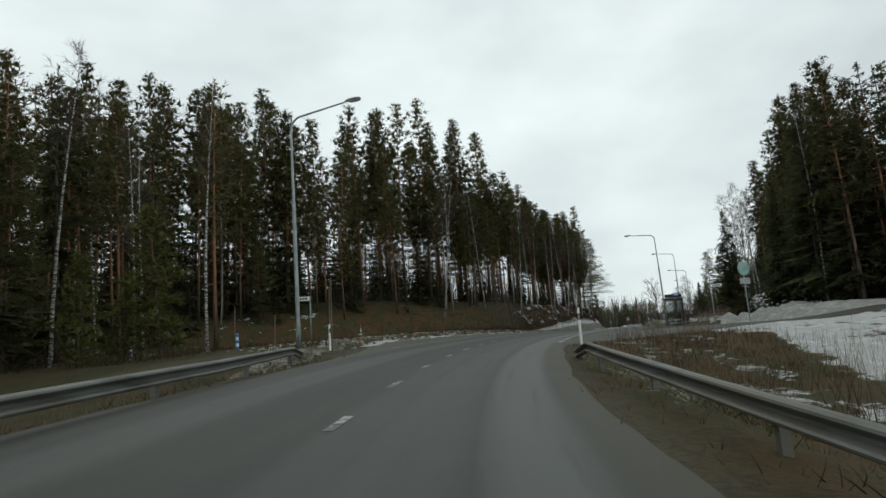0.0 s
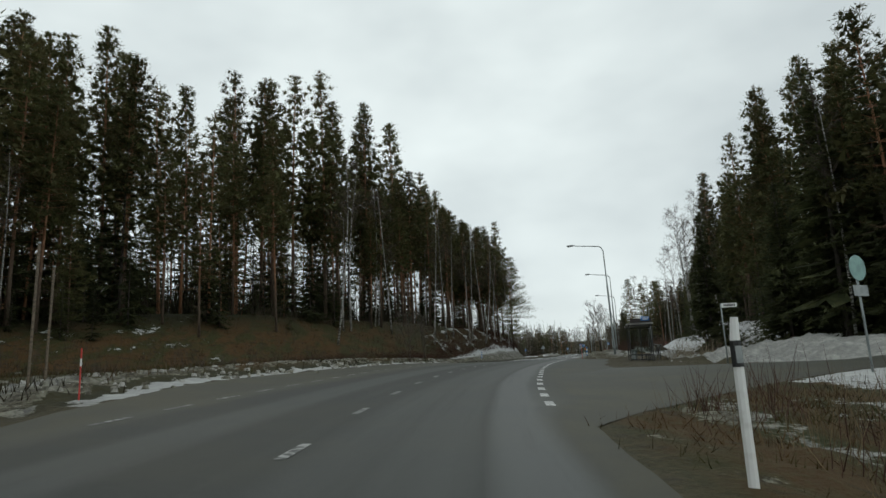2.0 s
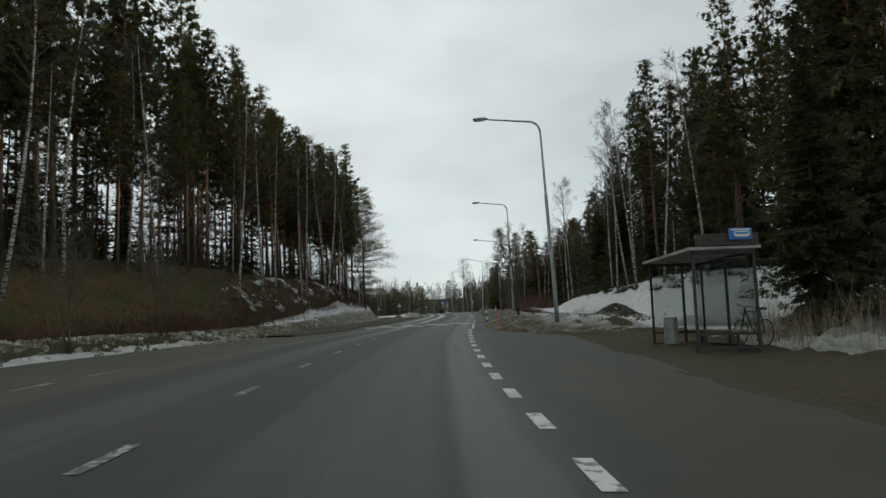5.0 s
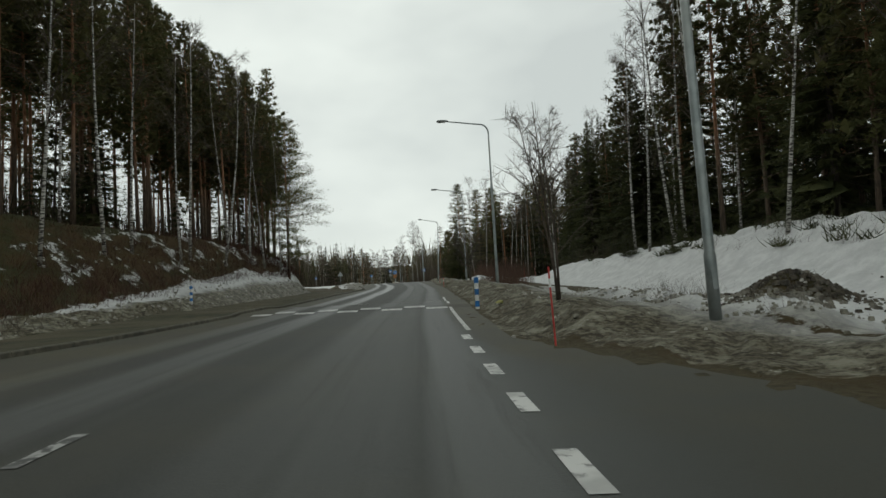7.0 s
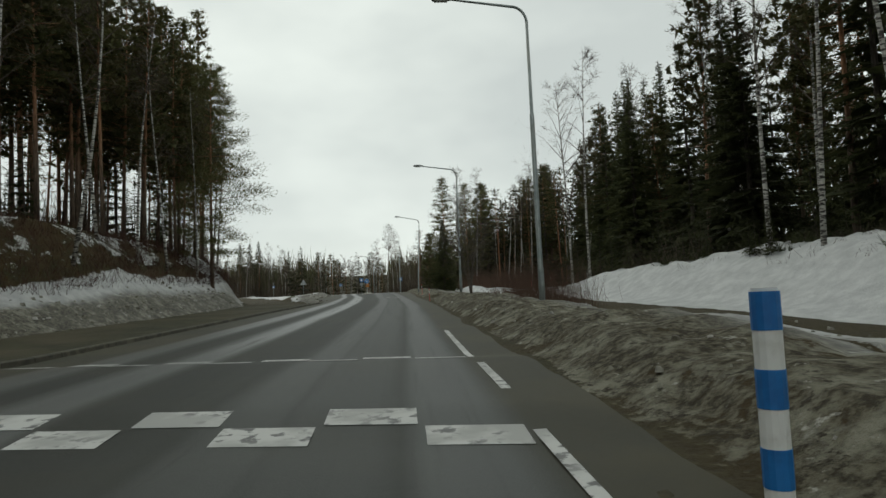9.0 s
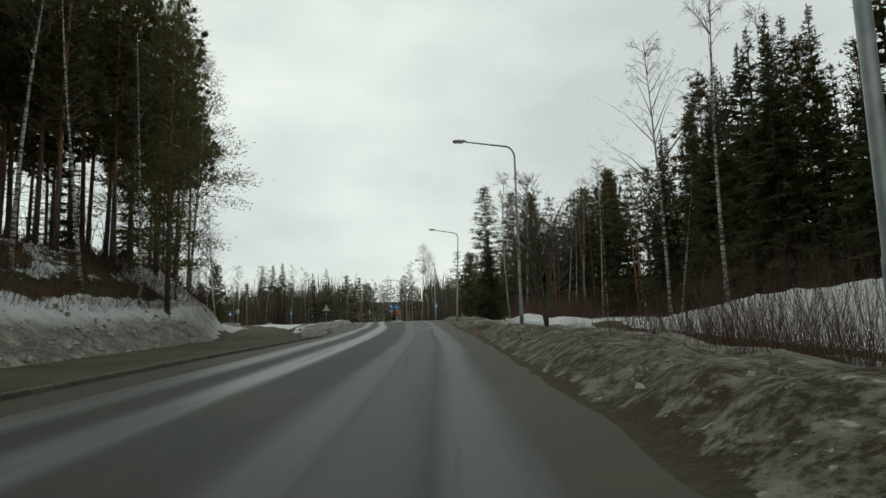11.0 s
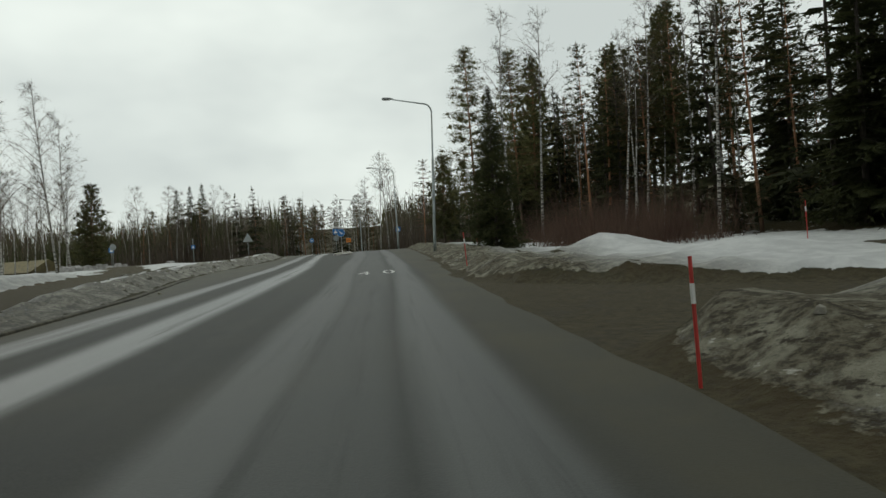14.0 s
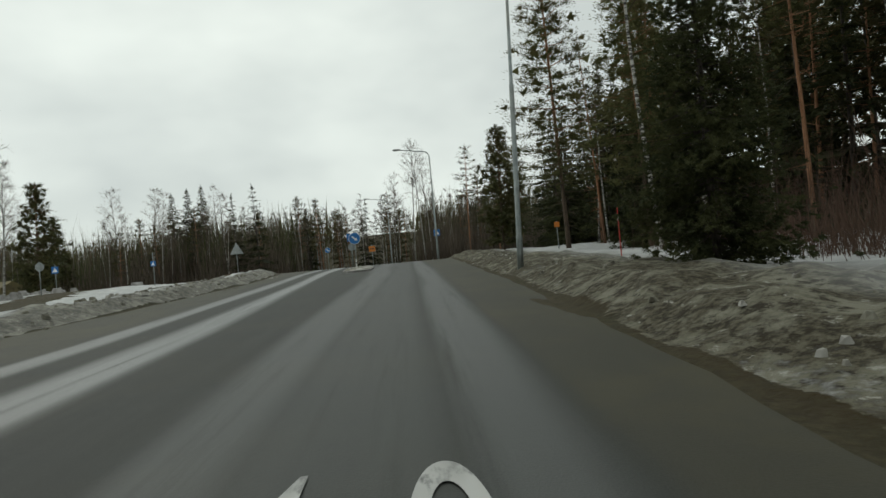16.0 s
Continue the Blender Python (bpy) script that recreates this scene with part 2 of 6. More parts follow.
RED_TWIG = material("red_brown_twigs", (0.040, 0.018, 0.014), 0.8, second=(0.075, 0.038, 0.027), scale=0.6, specular=0.2)
STRAW = material("dead_grass", (0.19, 0.145, 0.085), 0.9, second=(0.10, 0.072, 0.042), scale=0.8, specular=0.2)
PALE_STRAW = material("bleached_reeds", (0.30, 0.26, 0.19), 0.9, second=(0.16, 0.13, 0.09), scale=1.2, specular=0.2)
BROWN_TWIG = material("brown_twigs", (0.078, 0.060, 0.044), 0.8, second=(0.135, 0.112, 0.085), scale=0.3, specular=0.2)
PALE_STEM = material("pale_birch_stems", (0.30, 0.28, 0.25), 0.8, second=(0.16, 0.145, 0.13), scale=0.5, specular=0.2)
FOOTWAY = material("sanded_footway", (0.058, 0.055, 0.031), 0.9, second=(0.036, 0.035, 0.022), scale=1.4, third=(0.075, 0.064, 0.040), third_scale=0.35, bump=0.3, bump_scale=30.0, specular=0.25)
KERB = material("worn_kerb_stone", (0.085, 0.078, 0.055), 0.85, second=(0.045, 0.042, 0.030), scale=4.0, bump=0.4, random_value=0.25)
THICKET_TWIG = material("reddish_brown_shoots", (0.080, 0.046, 0.034), 0.8, second=(0.125, 0.080, 0.058), scale=0.6, specular=0.2)
DARK_TWIG = material("dark_undergrowth", (0.026, 0.026, 0.014), 0.9, second=(0.055, 0.044, 0.028), scale=0.6, specular=0.2)
HEATHER = material("brown_heather", (0.070, 0.040, 0.014), 0.9, second=(0.040, 0.046, 0.013), scale=0.3, third=(0.022, 0.017, 0.009), third_scale=0.22, specular=0.2)
STEEL = material("galvanised_steel", (0.30, 0.33, 0.33), 0.5, 0.55, second=(0.21, 0.24, 0.24), scale=2.2, third=(0.26, 0.27, 0.25), bump=0.1)
RAIL_STEEL = material("dirty_galvanised_steel", (0.135, 0.14, 0.125), 0.65, 0.15, second=(0.06, 0.058, 0.046), scale=1.6, third=(0.115, 0.108, 0.088), stretch=(0.5, 0.5, 4))
LAMP_GREY = material("grey_lamp_casing", (0.24, 0.25, 0.25), 0.5, 0.2, second=(0.18, 0.19, 0.19), scale=4.0)
LENS = material("lamp_lens", (0.55, 0.56, 0.54), 0.25, second=(0.45, 0.46, 0.44), scale=6.0)
MARK = material("worn_road_paint", (0.50, 0.50, 0.48), 0.7, second=(0.13, 0.13, 0.128), scale=7.0, spread=(0.50, 0.62), third=(0.34, 0.34, 0.325), third_scale=1.5)
WORN_MARK = material("half_worn_road_paint", (0.30, 0.30, 0.285), 0.7, second=(0.045, 0.046, 0.044), scale=9.0, spread=(0.42, 0.56), third=(0.10, 0.10, 0.097), third_scale=1.2)
WHITE = material("white_paint", (0.72, 0.72, 0.70), 0.5, second=(0.52, 0.51, 0.47), scale=5.0, spread=(0.5, 0.75))
BLUE = material("blue_paint", (0.016, 0.165, 0.46), 0.45, second=(0.014, 0.125, 0.36), scale=5.0)
BLACK = material("black_plastic", (0.014, 0.014, 0.015), 0.5, second=(0.03, 0.03, 0.03), scale=8.0)
RED = material("red_plastic", (0.55, 0.045, 0.040), 0.5, second=(0.42, 0.05, 0.04), scale=5.0)
ORANGE = material("orange_paint", (0.62, 0.20, 0.02), 0.5, second=(0.5, 0.16, 0.02), scale=6.0)
YELLOW = material("yellow_plastic", (0.32, 0.31, 0.09), 0.6, second=(0.24, 0.235, 0.08), scale=6.0)
SIGN_BACK = material("grey_sign_back", (0.30, 0.32, 0.32), 0.5, 0.3, second=(0.23, 0.25, 0.25), scale=5.0)
TEAL = material("faded_teal_paint", (0.22, 0.36, 0.33), 0.5, 0.1, second=(0.17, 0.28, 0.26), scale=4.0)
DARK_STEEL = material("dark_painted_steel", (0.014, 0.015, 0.016), 0.55, 0.0, second=(0.026, 0.026, 0.026), scale=6.0)
ROOFING = material("weathered_shelter_roof", (0.42, 0.42, 0.40), 0.6, second=(0.26, 0.25, 0.23), scale=2.5)
FASCIA = material("brown_fascia", (0.026, 0.017, 0.014), 0.6, second=(0.018, 0.012, 0.010), scale=3.0)
WOOD = material("grey_timber", (0.17, 0.13, 0.09), 0.8, second=(0.10, 0.078, 0.056), scale=3.0, stretch=(1, 8, 8))
OCHRE = material("ochre_boards", (0.15, 0.125, 0.055), 0.8, second=(0.11, 0.09, 0.045), scale=2.0)
STONE = material("grey_stone", (0.20, 0.195, 0.185), 0.85, second=(0.32, 0.31, 0.30), scale=2.5, bump=0.5)
TIP = material("tipped_earth", (0.075, 0.062, 0.045), 0.95, second=(0.03, 0.026, 0.02), scale=6.0, third=(0.20, 0.19, 0.16), third_scale=1.6, bump=0.5)
CLOD = material("soiled_snow_lump", (0.22, 0.212, 0.168), 0.85, second=(0.07, 0.063, 0.044), scale=5.0, third=(0.40, 0.39, 0.36), third_scale=1.2, bump=0.4)
GLASS = bpy.data.materials.new("shelter_glass")
GLASS.use_nodes = True
g_b = GLASS.node_tree.nodes["Principled BSDF"]
g_b.inputs["Base Color"].default_value, g_b.inputs["Roughness"].default_value = (0.60, 0.63, 0.61, 1), 0.05
g_b.inputs["Transmission Weight"].default_value, g_b.inputs["IOR"].default_value = 1.0, 1.1

# ---- the plan: s runs along the drive, d to its left, both in metres ----
track_xy = np.array([(METRES * r[1], METRES * r[2]) for r in ROWS])
track_s = np.concatenate(([0.0], np.cumsum(np.hypot(*np.diff(track_xy, axis=0).T))))
LAST = float(track_s[-1])
FIT_X, FIT_Y = np.polyfit(track_s, track_xy[:, 0], 4), np.polyfit(track_s, track_xy[:, 1], 4)
FIT_Z = np.polyfit(track_s, [METRES * r[3] for r in ROWS], 4)


def step(a, b, x):
    u = np.clip((np.asarray(x, float) - a) / (b - a), 0, 1)
    return u * u * (3 - 2 * u)


def along(s, *knots):
    return np.interp(s, [k[0] for k in knots], [k[1] for k in knots])


def centre(s):
    s = np.asarray(s, float)
    c = np.clip(s, 0, LAST)
    x, y, z = np.polyval(FIT_X, c), np.polyval(FIT_Y, c), np.polyval(FIT_Z, c)
    tx, ty, tz = (np.polyval(np.polyder(f), c) for f in (FIT_X, FIT_Y, FIT_Z))
    n = np.hypot(tx, ty)
    return x + tx / n * (s - c), y + ty / n * (s - c), z + tz / n * (np.clip(s, -60, 210) - c) - 0.02 * np.clip(s - 210, 0, 130), tx / n, ty / n


def banked(s, d):
    return 0.06 * (1 - step(50, 95, s)) * np.clip(d, -3.5, 9)


def drive_right(s, d):
    """1 on the sanded drive that joins the road on the right, 0 off it."""
    near = along(-d, (1.5, 136.6), (2.2, 137.2), (4, 138.4), (6, 137.6), (9, 134.0))
    far = along(-d, (1.5, 149.5), (2.2, 148.4), (3, 146.6), (4, 145.3), (5.3, 143.9), (7, 142.5), (10, 140.5))
    return step(-0.5, 0.4, s - near) * (1 - step(-0.4, 0.5, s - far)) * (d < -1.0) * (1 - step(9.0, 10.0, -d))


# heaps of ploughed snow: s, d, height, radius
HEAPS = [(57.0, -11.0, 0.45, 1.3), (53.5, -12.0, 0.3, 1.1), (57.5, -15.0, 0.35, 1.6), (51.5, -15.0, 0.35, 1.2), (60.5, -10.6, 0.3, 1.1), (54.5, -9.9, 0.3, 0.9), (72.5, -9.9, 0.35, 1.3), (70.0, -10.6, 0.25, 1.2),
         (75.5, -7.2, 0.55, 1.2), (78.5, -6.6, 0.45, 1.0), (81.0, -7.4, 0.4, 1.0), (82.6, -8.9, 0.85, 1.1), (84.0, -6.9, 0.35, 1.1), (87.5, -7.2, 0.4, 1.0), (90.5, -7.0, 0.4, 0.9), (93.5, -6.9, 0.3, 0.8), (147.0, -9.5, 0.5, 2.2), (154.0, -8.2, 0.65, 1.6), (133.0, -7.0, 0.35, 1.2),
         (121.0, -6.4, 0.3, 1.3), (112.0, -6.2, 0.3, 1.2), (100.0, -6.4, 0.3, 1.4), (12.0, -9.0, 0.3, 1.5), (20.0, -7.5, 0.25, 1.2)]


def relief(s, d):
    """Height of the ground over the road's own plane."""
    s, d = np.asarray(s, float), np.asarray(d, float)
    left, right = (d > 0), (d < 0)
    foot = along(s, (20, 34), (48, 25), (62, 20), (76, 14.5), (100, 13), (120, 12.2), (145, 12.6), (158, 16), (175, 30))
    wide = along(s, (50, 18), (76, 17), (100, 10), (120, 6), (150, 5.5))
    top = along(s, (15, 2.0), (40, 3.0), (62, 4.8), (76, 5.7), (100, 5.2), (120, 4.5), (135, 4.1), (150, 3.5), (160, 3.3), (172, 0.0), (182, -0.8), (220, -1.0))
    h = top * step(0, 1, (d - foot) / wide) * left
    h = h - np.clip(d - foot - wide - 18, 0, 80) * 0.07 * left
    bank = along(s, (28, 8.6), (60, 8.6), (76, 9.0), (82, 10.2), (88, 11.2), (96, 11.7), (108, 12.0), (125, 11.7), (137, 11.8), (141, 12.6), (146, 13.9), (152, 15.3), (160, 17.0), (168, 18.3), (187, 21.6))
    h = h + along(s, (24, 0), (30, .25), (60, .4), (80, .4), (100, .54), (125, .68), (140, .82), (150, .85), (162, .8), (172, .55), (184, 0.1)) * step(0, 1, (d - bank) / along(s, (76, 2.2), (96, 1.5))) * left
    strip = along(s, (140, 6.6), (150, 7.2), (159, 8.4), (168, 9.1), (177, 8.9), (190, 8.7), (205, 10.0), (225, 13.2), (260, 18.2))
    wide_ = along(s, (140, 0.7), (146, 1.2), (156, 2.2), (166, 3.0))
    h = h + along(s, (140.5, 0), (143, .16), (151, .32), (170, .36), (200, .4), (240, .3)) * step(0, 1.0, d - strip) * (1 - step(0, 1.4, d - strip - wide_)) * left
    h = h - along(s, (14, .7), (22, 0)) * step(5.2, 7.5, d)
    h = h - along(s, (20, 1.0), (27, 0)) * step(1.8, 6, -d)
    kerb = along(s, (76, 2.6), (82, 1.9), (150, 2.1), (170, 3.2), (200, 4.2))
    ridge = along(s, (76, 0), (80, .45), (100, .5), (118, .62), (138, .5), (150, .42), (240, .5)) * (1 - drive_right(s, d))
    back = along(s, (80, .25), (118, .25), (140, .6), (240, .6))
    h = h + ridge * step(0, 1.3, -d - kerb) * (1 - (1 - back) * step(2.6, 4.2, -d - kerb)) * right
    rise = along(s, (48, 14), (58, 10.5), (80, 10.2), (118, 10.2), (130, 10.0), (138, 10.8), (143, 16), (150, 20))
    h = h + along(s, (45, .3), (54, .8), (66, .7), (74, 1.2), (80, 1.9), (95, 2.6), (112, 2.2), (118, 1.8), (126, 1.5), (131, 1.25), (138, 0.7), (143, .6), (240, .6)) * step(0, 1, (-d - rise) / along(s, (110, 5.5), (124, 3.6), (142, 4.5))) * right
    h = h + 11.0 * step(272, 330, s) + 8.0 * step(78, 130, d) * step(150, 190, s) + 4.0 * step(40, 62, -d) * step(45, 70, s)
    for hs, hd, up, size in HEAPS:
        h = h + up * np.exp(-((s - hs) ** 2 + (d - hd) ** 2) / size ** 2)
    return h + .05 * np.clip(-d - rise - 6, 0, 40) * right * step(60, 80, s)


def level(s, d):
    return centre(s)[2] + banked(s, d) + relief(s, d)


def spot(s, d, h=0.0, road=False):
    """The place at s, d, at height h over the ground (or over the road's plane)."""
    x, y, z, tx, ty = centre(s)
    z = z + banked(s, d) + (0 if road else relief(s, d))
    return Vector((float(x - ty * d), float(y + tx * d), float(z + h)))


def heading(s):
    _, _, _, tx, ty = centre(s)
    return math.degrees(math.atan2(-tx, ty))


def standing(s, d, turn=0.0, sink=0.0):
    p = spot(s, d)
    return pose(p.x, p.y, p.z - sink, 0, 0, heading(s) + turn)


# ---- mesh helpers ----
class Shape:
    """Collects faces for one mesh."""
    def __init__(self):
        self.v, self.f = [], []

    def add(self, verts, faces):
        n = len(self.v)
        self.v.extend(tuple(p) for p in verts)
        self.f.extend(tuple(i + n for i in face) for face in faces)

    def box(self, centre_, size, turn=None):
        x, y, z = (c / 2 for c in size)
        pts = [Vector((a * x, b * y, c * z)) for a in (-1, 1) for b in (-1, 1) for c in (-1, 1)]
        if turn:
            pts = [turn @ p for p in pts]
        self.add([p + Vector(centre_) for p in pts], [(0, 1, 3, 2), (4, 6, 7, 5), (0, 4, 5, 1), (2, 3, 7, 6), (0, 2, 6, 4), (1, 5, 7, 3)])

    def tube(self, points, radii, sides=8, caps=True):
        pts = [Vector(p) for p in points]
        rings = []
        for i, p in enumerate(pts):
            way = (pts[min(i + 1, len(pts) - 1)] - pts[max(i - 1, 0)])
            way = way.normalized() if way.length > 1e-9 else Vector((0, 0, 1))
            side = way.cross(Vector((0.0, 1.0, 0.0) if abs(way.y) < 0.9 else (1.0, 0.0, 0.0))).normalized()
            up = side.cross(way)
            rings.append([p + (side * math.cos(2 * math.pi * k / sides) + up * math.sin(2 * math.pi * k / sides)) * radii[i] for k in range(sides)])
        faces = [(i * sides + k, i * sides + (k + 1) % sides, (i + 1) * sides + (k + 1) % sides, (i + 1) * sides + k)
                 for i in range(len(pts) - 1) for k in range(sides)]
        if caps:
            faces += [tuple(reversed(range(sides))), tuple((len(pts) - 1) * sides + k for k in range(sides))]
        self.add([q for r in rings for q in r], faces)

    def disc(self, centre_, radius, thick, sides=24, axis="y"):
        c = Vector(centre_)
        e = Vector((0, thick / 2, 0)) if axis == "y" else Vector((0, 0, thick / 2))
        self.tube([c - e, c + e], [radius, radius], sides)

    def poly(self, outline, thick):
        """A flat plate in the x-z plane with thickness along y; outline as (x, y, z) of its middle."""
        n = len(outline)
        front = [Vector(p) + Vector((0, -thick / 2, 0)) for p in outline]
        rear = [Vector(p) + Vector((0, thick / 2, 0)) for p in outline]
        self.add(front + rear, [tuple(range(n)), tuple(reversed(range(n, 2 * n)))] + [(i, i + n, (i + 1) % n + n, (i + 1) % n) for i in range(n)])

    def mesh(self, name, material_, smooth=False):
        me = bpy.data.meshes.new(name)
        me.from_pydata([tuple(p) for p in self.v], [], self.f)
        me.materials.append(material_)
        if smooth:
            me.polygons.foreach_set("use_smooth", [True] * len(me.polygons))
        me.update()
        return me


def part(name, shape, material_, parent=None, label="", smooth=False):
    ob = new(name, shape if isinstance(shape, bpy.types.Mesh) else shape.mesh(name, material_, smooth))
    ob.parent = parent
    return tagged(ob, label)


def thing(name, label, category, group="", m=None, kind=""):
    ob = tagged(new(name), label, category, group, kind)
    ob.empty_display_size = 0.2
    if m is not None:
        ob.matrix_basis = m
    return ob


def rod(*points, r=0.03, sides=8, ends=None):
    sh = Shape()
    sh.tube(points, ends or [r] * len(points), sides)
    return sh


def box(c, size):
    sh = Shape()
    sh.box(c, size)
    return sh


# ---- ground, one sheet to the horizon ----
def road_left(s):
    return along(s, (18, 5.0), (22, 5.4), (34, 8.2), (60, 8.3), (76, 8.8), (82, 10.0), (88, 11.0), (96, 11.5), (108, 11.8), (125, 11.5), (139.5, 11.6), (141.5, 6.55), (150, 7.0), (159, 8.2), (168, 8.9), (177, 8.7), (190, 8.5), (205, 9.8), (225, 13.0), (260, 18.0))


def road_right(s):
    return -along(s, (26, 1.45), (30, 1.7), (43, 1.9), (51, 4.4), (72, 4.6), (80, 1.7), (150, 1.9), (170, 3.0), (200, 4.0), (240, 4.4))


def arm_near(d):
    return along(-d, (1.2, 25.5), (1.9, 27.0), (2.9, 29.0), (4.3, 31.0), (6.6, 34.0), (9.0, 36.9), (11.3, 39.3), (15.0, 41.3), (24, 42), (60, 39))


def arm_far(d):
    return along(-d, (1.2, 53.0), (5.3, 50.6), (8.0, 49.5), (10.6, 48.6), (13.0, 47.8), (24, 47.5), (60, 44.5))


def side_road(s, d):
    """1 on the road that leaves to the right, 0 off it."""
    return step(-0.3, 0.4, s - arm_near(d)) * (1 - step(-0.4, 0.3, s - arm_far(d))) * (d < -1.0)


def path_right(s, d):
    mid = along(s, (70, -8.6), (84, -8.4), (118, -8.2), (134, -8.5), (140, -9.9), (146, -13.0), (155, -20))
    return (1 - step(0.9, 1.35, np.abs(d - mid))) * step(88, 92, s) * (1 - step(148, 152, s))


def path_left(s, d):
    mid = along(s, (0, 11.2), (30, 12.5), (138, 10.0), (141, 10.1), (146, 11.3), (156, 13.8), (165, 15.6), (187, 20.0), (205, 27))
    half = along(s, (30, 1.0), (138, 2.0), (141, 2.2), (146, 2.3), (156, 2.1), (166, 1.8), (187, 1.4))
    return (1 - step(0.0, 0.5, np.abs(d - mid) - half)) * np.maximum(1 - step(24, 30, s), step(139.2, 140.2, s))


def paved(s, d):
    return ((d < road_left(s)) & (d > road_right(s))) | (side_road(s, d) > 0.5) & (d > -60)


def cover_at(s, d):
    """Weights of snow, brown growth, sand and the soiling of the snow."""
    left = d > 0
    foot = along(s, (20, 34), (48, 25), (62, 20), (76, 14.5), (100, 13), (120, 12.2), (145, 12.6), (158, 16), (175, 30))
    edge = road_left(s)
    off = along(s, (0, 0.9), (22, 0.9), (34, 0.35), (60, 0.1))
    l_bank = step(0.0, 0.5, d - edge - off) * (1 - step(2.4, 3.6, d - edge))
    l_snow = l_bank * along(s, (0, .55), (28, .75), (60, .62), (78, .66), (100, .72), (125, .84), (150, .9), (240, .95))
    e_l = d - edge
    strip = step(0.0, 0.3, e_l) * (1 - step(0.8, 1.2, e_l)) * 0.86
    band = step(1.3, 1.9, e_l) * (1 - step(3.0, 4.0, e_l)) * 0.56
    early = step(26, 30, s) * (1 - step(66, 78, s))
    l_snow = l_snow * (1 - early) + np.maximum(strip, band) * early
    slope = step(2.6, 4.0, d - edge) * (1 - step(14, 22, d - foot))
    crest = step(2.0, 3.5, d - foot) * (1 - step(6.0, 8.0, d - foot)) * step(92, 100, s) * (1 - step(150, 160, s))
    l_snow = np.maximum(l_snow, slope * along(s, (20, .24), (36, .34), (62, .36), (74, .2), (80, .22), (92, .29), (110, .31), (140, .33), (158, .5), (200, .75), (225, .6), (250, .25)))
    l_snow = np.maximum(l_snow, step(14, 22, d - foot) * along(s, (0, .25), (100, .3), (160, .5), (215, .6), (240, .3)))
    l_snow = np.maximum(l_snow, crest * 0.45)
    l_snow = np.maximum(l_snow, 0.68 * step(1.9, 2.3, e_l) * (1 - step(3.0, 3.8, e_l)) * step(84, 96, s) * (1 - step(148, 152, s)))
    l_brown = step(1.0, 2.6, d - edge) * (1 - step(8, 16, d - foot)) * along(s, (0, .25), (30, .5), (44, 1), (80, .9), (95, .5), (150, .45), (160, .6))
    l_sand = np.maximum(1 - step(-0.2, 0.5, d - edge - off), path_left(s, d))
    l_soil = (1 - 0.75 * step(along(s, (84, 2.0), (96, 1.9)), along(s, (84, 5.0), (96, 2.5)), d - edge)) * (1 - 0.55 * early * (1 - step(0.9, 1.3, e_l))) * along(s, (100, 1), (115, .9), (150, .85))
    e = -d + road_right(s)
    reach = along(s, (0, 2.2), (26, 2.6), (40, 0))
    near = (1 - step(3.2 + reach, 5.0 + 1.6 * reach, e))
    r_snow = near * along(s, (0, .34), (12, .40), (30, .44), (50, .1), (72, .42), (77, .66), (84, .68), (92, .62), (104, .58), (118, .66), (150, .72), (215, .8), (245, .5)) * step(0.1, 0.5, e)
    r_snow = np.maximum(r_snow, (1 - near * (1 - 0.4 * step(75, 78, s) * (1 - step(92, 96, s)))) * along(s, (0, .70), (30, .62), (47, .62), (50, .74), (60, .88), (80, .98), (120, .98), (215, .93), (250, .3)))
    deep = step(17, 23, -d) * along(s, (40, 0), (60, 1), (240, 1))
    r_snow = r_snow * (1 - 0.62 * deep)
    gravel = (1 - step(8.2, 9.6, -d + 0.12 * (s - 60))) * step(47, 51, s) * (1 - step(69, 74, s))
    r_sand = np.maximum(np.maximum(1 - step(0.0, 0.7, e), gravel), np.maximum(side_road(s, d), path_right(s, d)))
    r_sand = np.maximum(r_sand, drive_right(s, d))
    r_snow = r_snow * (1 - np.clip(np.maximum(gravel, np.maximum(np.maximum(side_road(s, d), drive_right(s, d)), path_right(s, d))), 0, 1))
    tip = np.exp(-((s - 82.6) ** 2 + (d + 8.9) ** 2) / 2.2)
    r_snow = r_snow * (1 - tip)
    off_path = d - along(s, (137, 11.7), (141, 12.3), (146, 13.7), (156, 15.9), (165, 17.4), (187, 21.4))
    beyond = step(0.0, 0.5, off_path) * (1 - step(4.0, 7.0, off_path)) * step(138.3, 139.8, s) * (1 - step(176, 186, s))
    l_snow = np.maximum(l_snow, 0.88 * beyond)
    l_soil = l_soil * (1 - beyond) + beyond * along(s, (140, 0.85), (150, 0.5)) * (1 - 0.6 * step(1.0, 2.5, off_path))
    l_snow = l_snow * (1 - path_left(s, d))
    r_brown = along(s, (0, .55), (30, .6), (60, .35), (240, .2)) + 0 * d
    r_soil = 1 - along(s, (0, .35), (42, .4), (48, .2), (66, .2), (80, .30), (240, .30)) * step(2.2, 3.6, e) - along(s, (0, .2), (42, .2), (48, .12), (66, .15), (72, .4), (80, .55)) * step(4.0, 6.0, e)
    pick = lambda a, b: np.clip(np.where(left, a, b), 0, 1)
    return np.stack([pick(l_snow, r_snow), pick(l_brown, r_brown), pick(l_sand, r_sand), pick(l_soil, r_soil)], -1)


def spread_s():
    return np.concatenate((np.linspace(-900, -60, 10), np.arange(-52, -12, 4), np.arange(-12, 205, 0.5), np.arange(206, 300, 2), np.arange(310, 480, 12), np.geomspace(500, 3000, 9)))


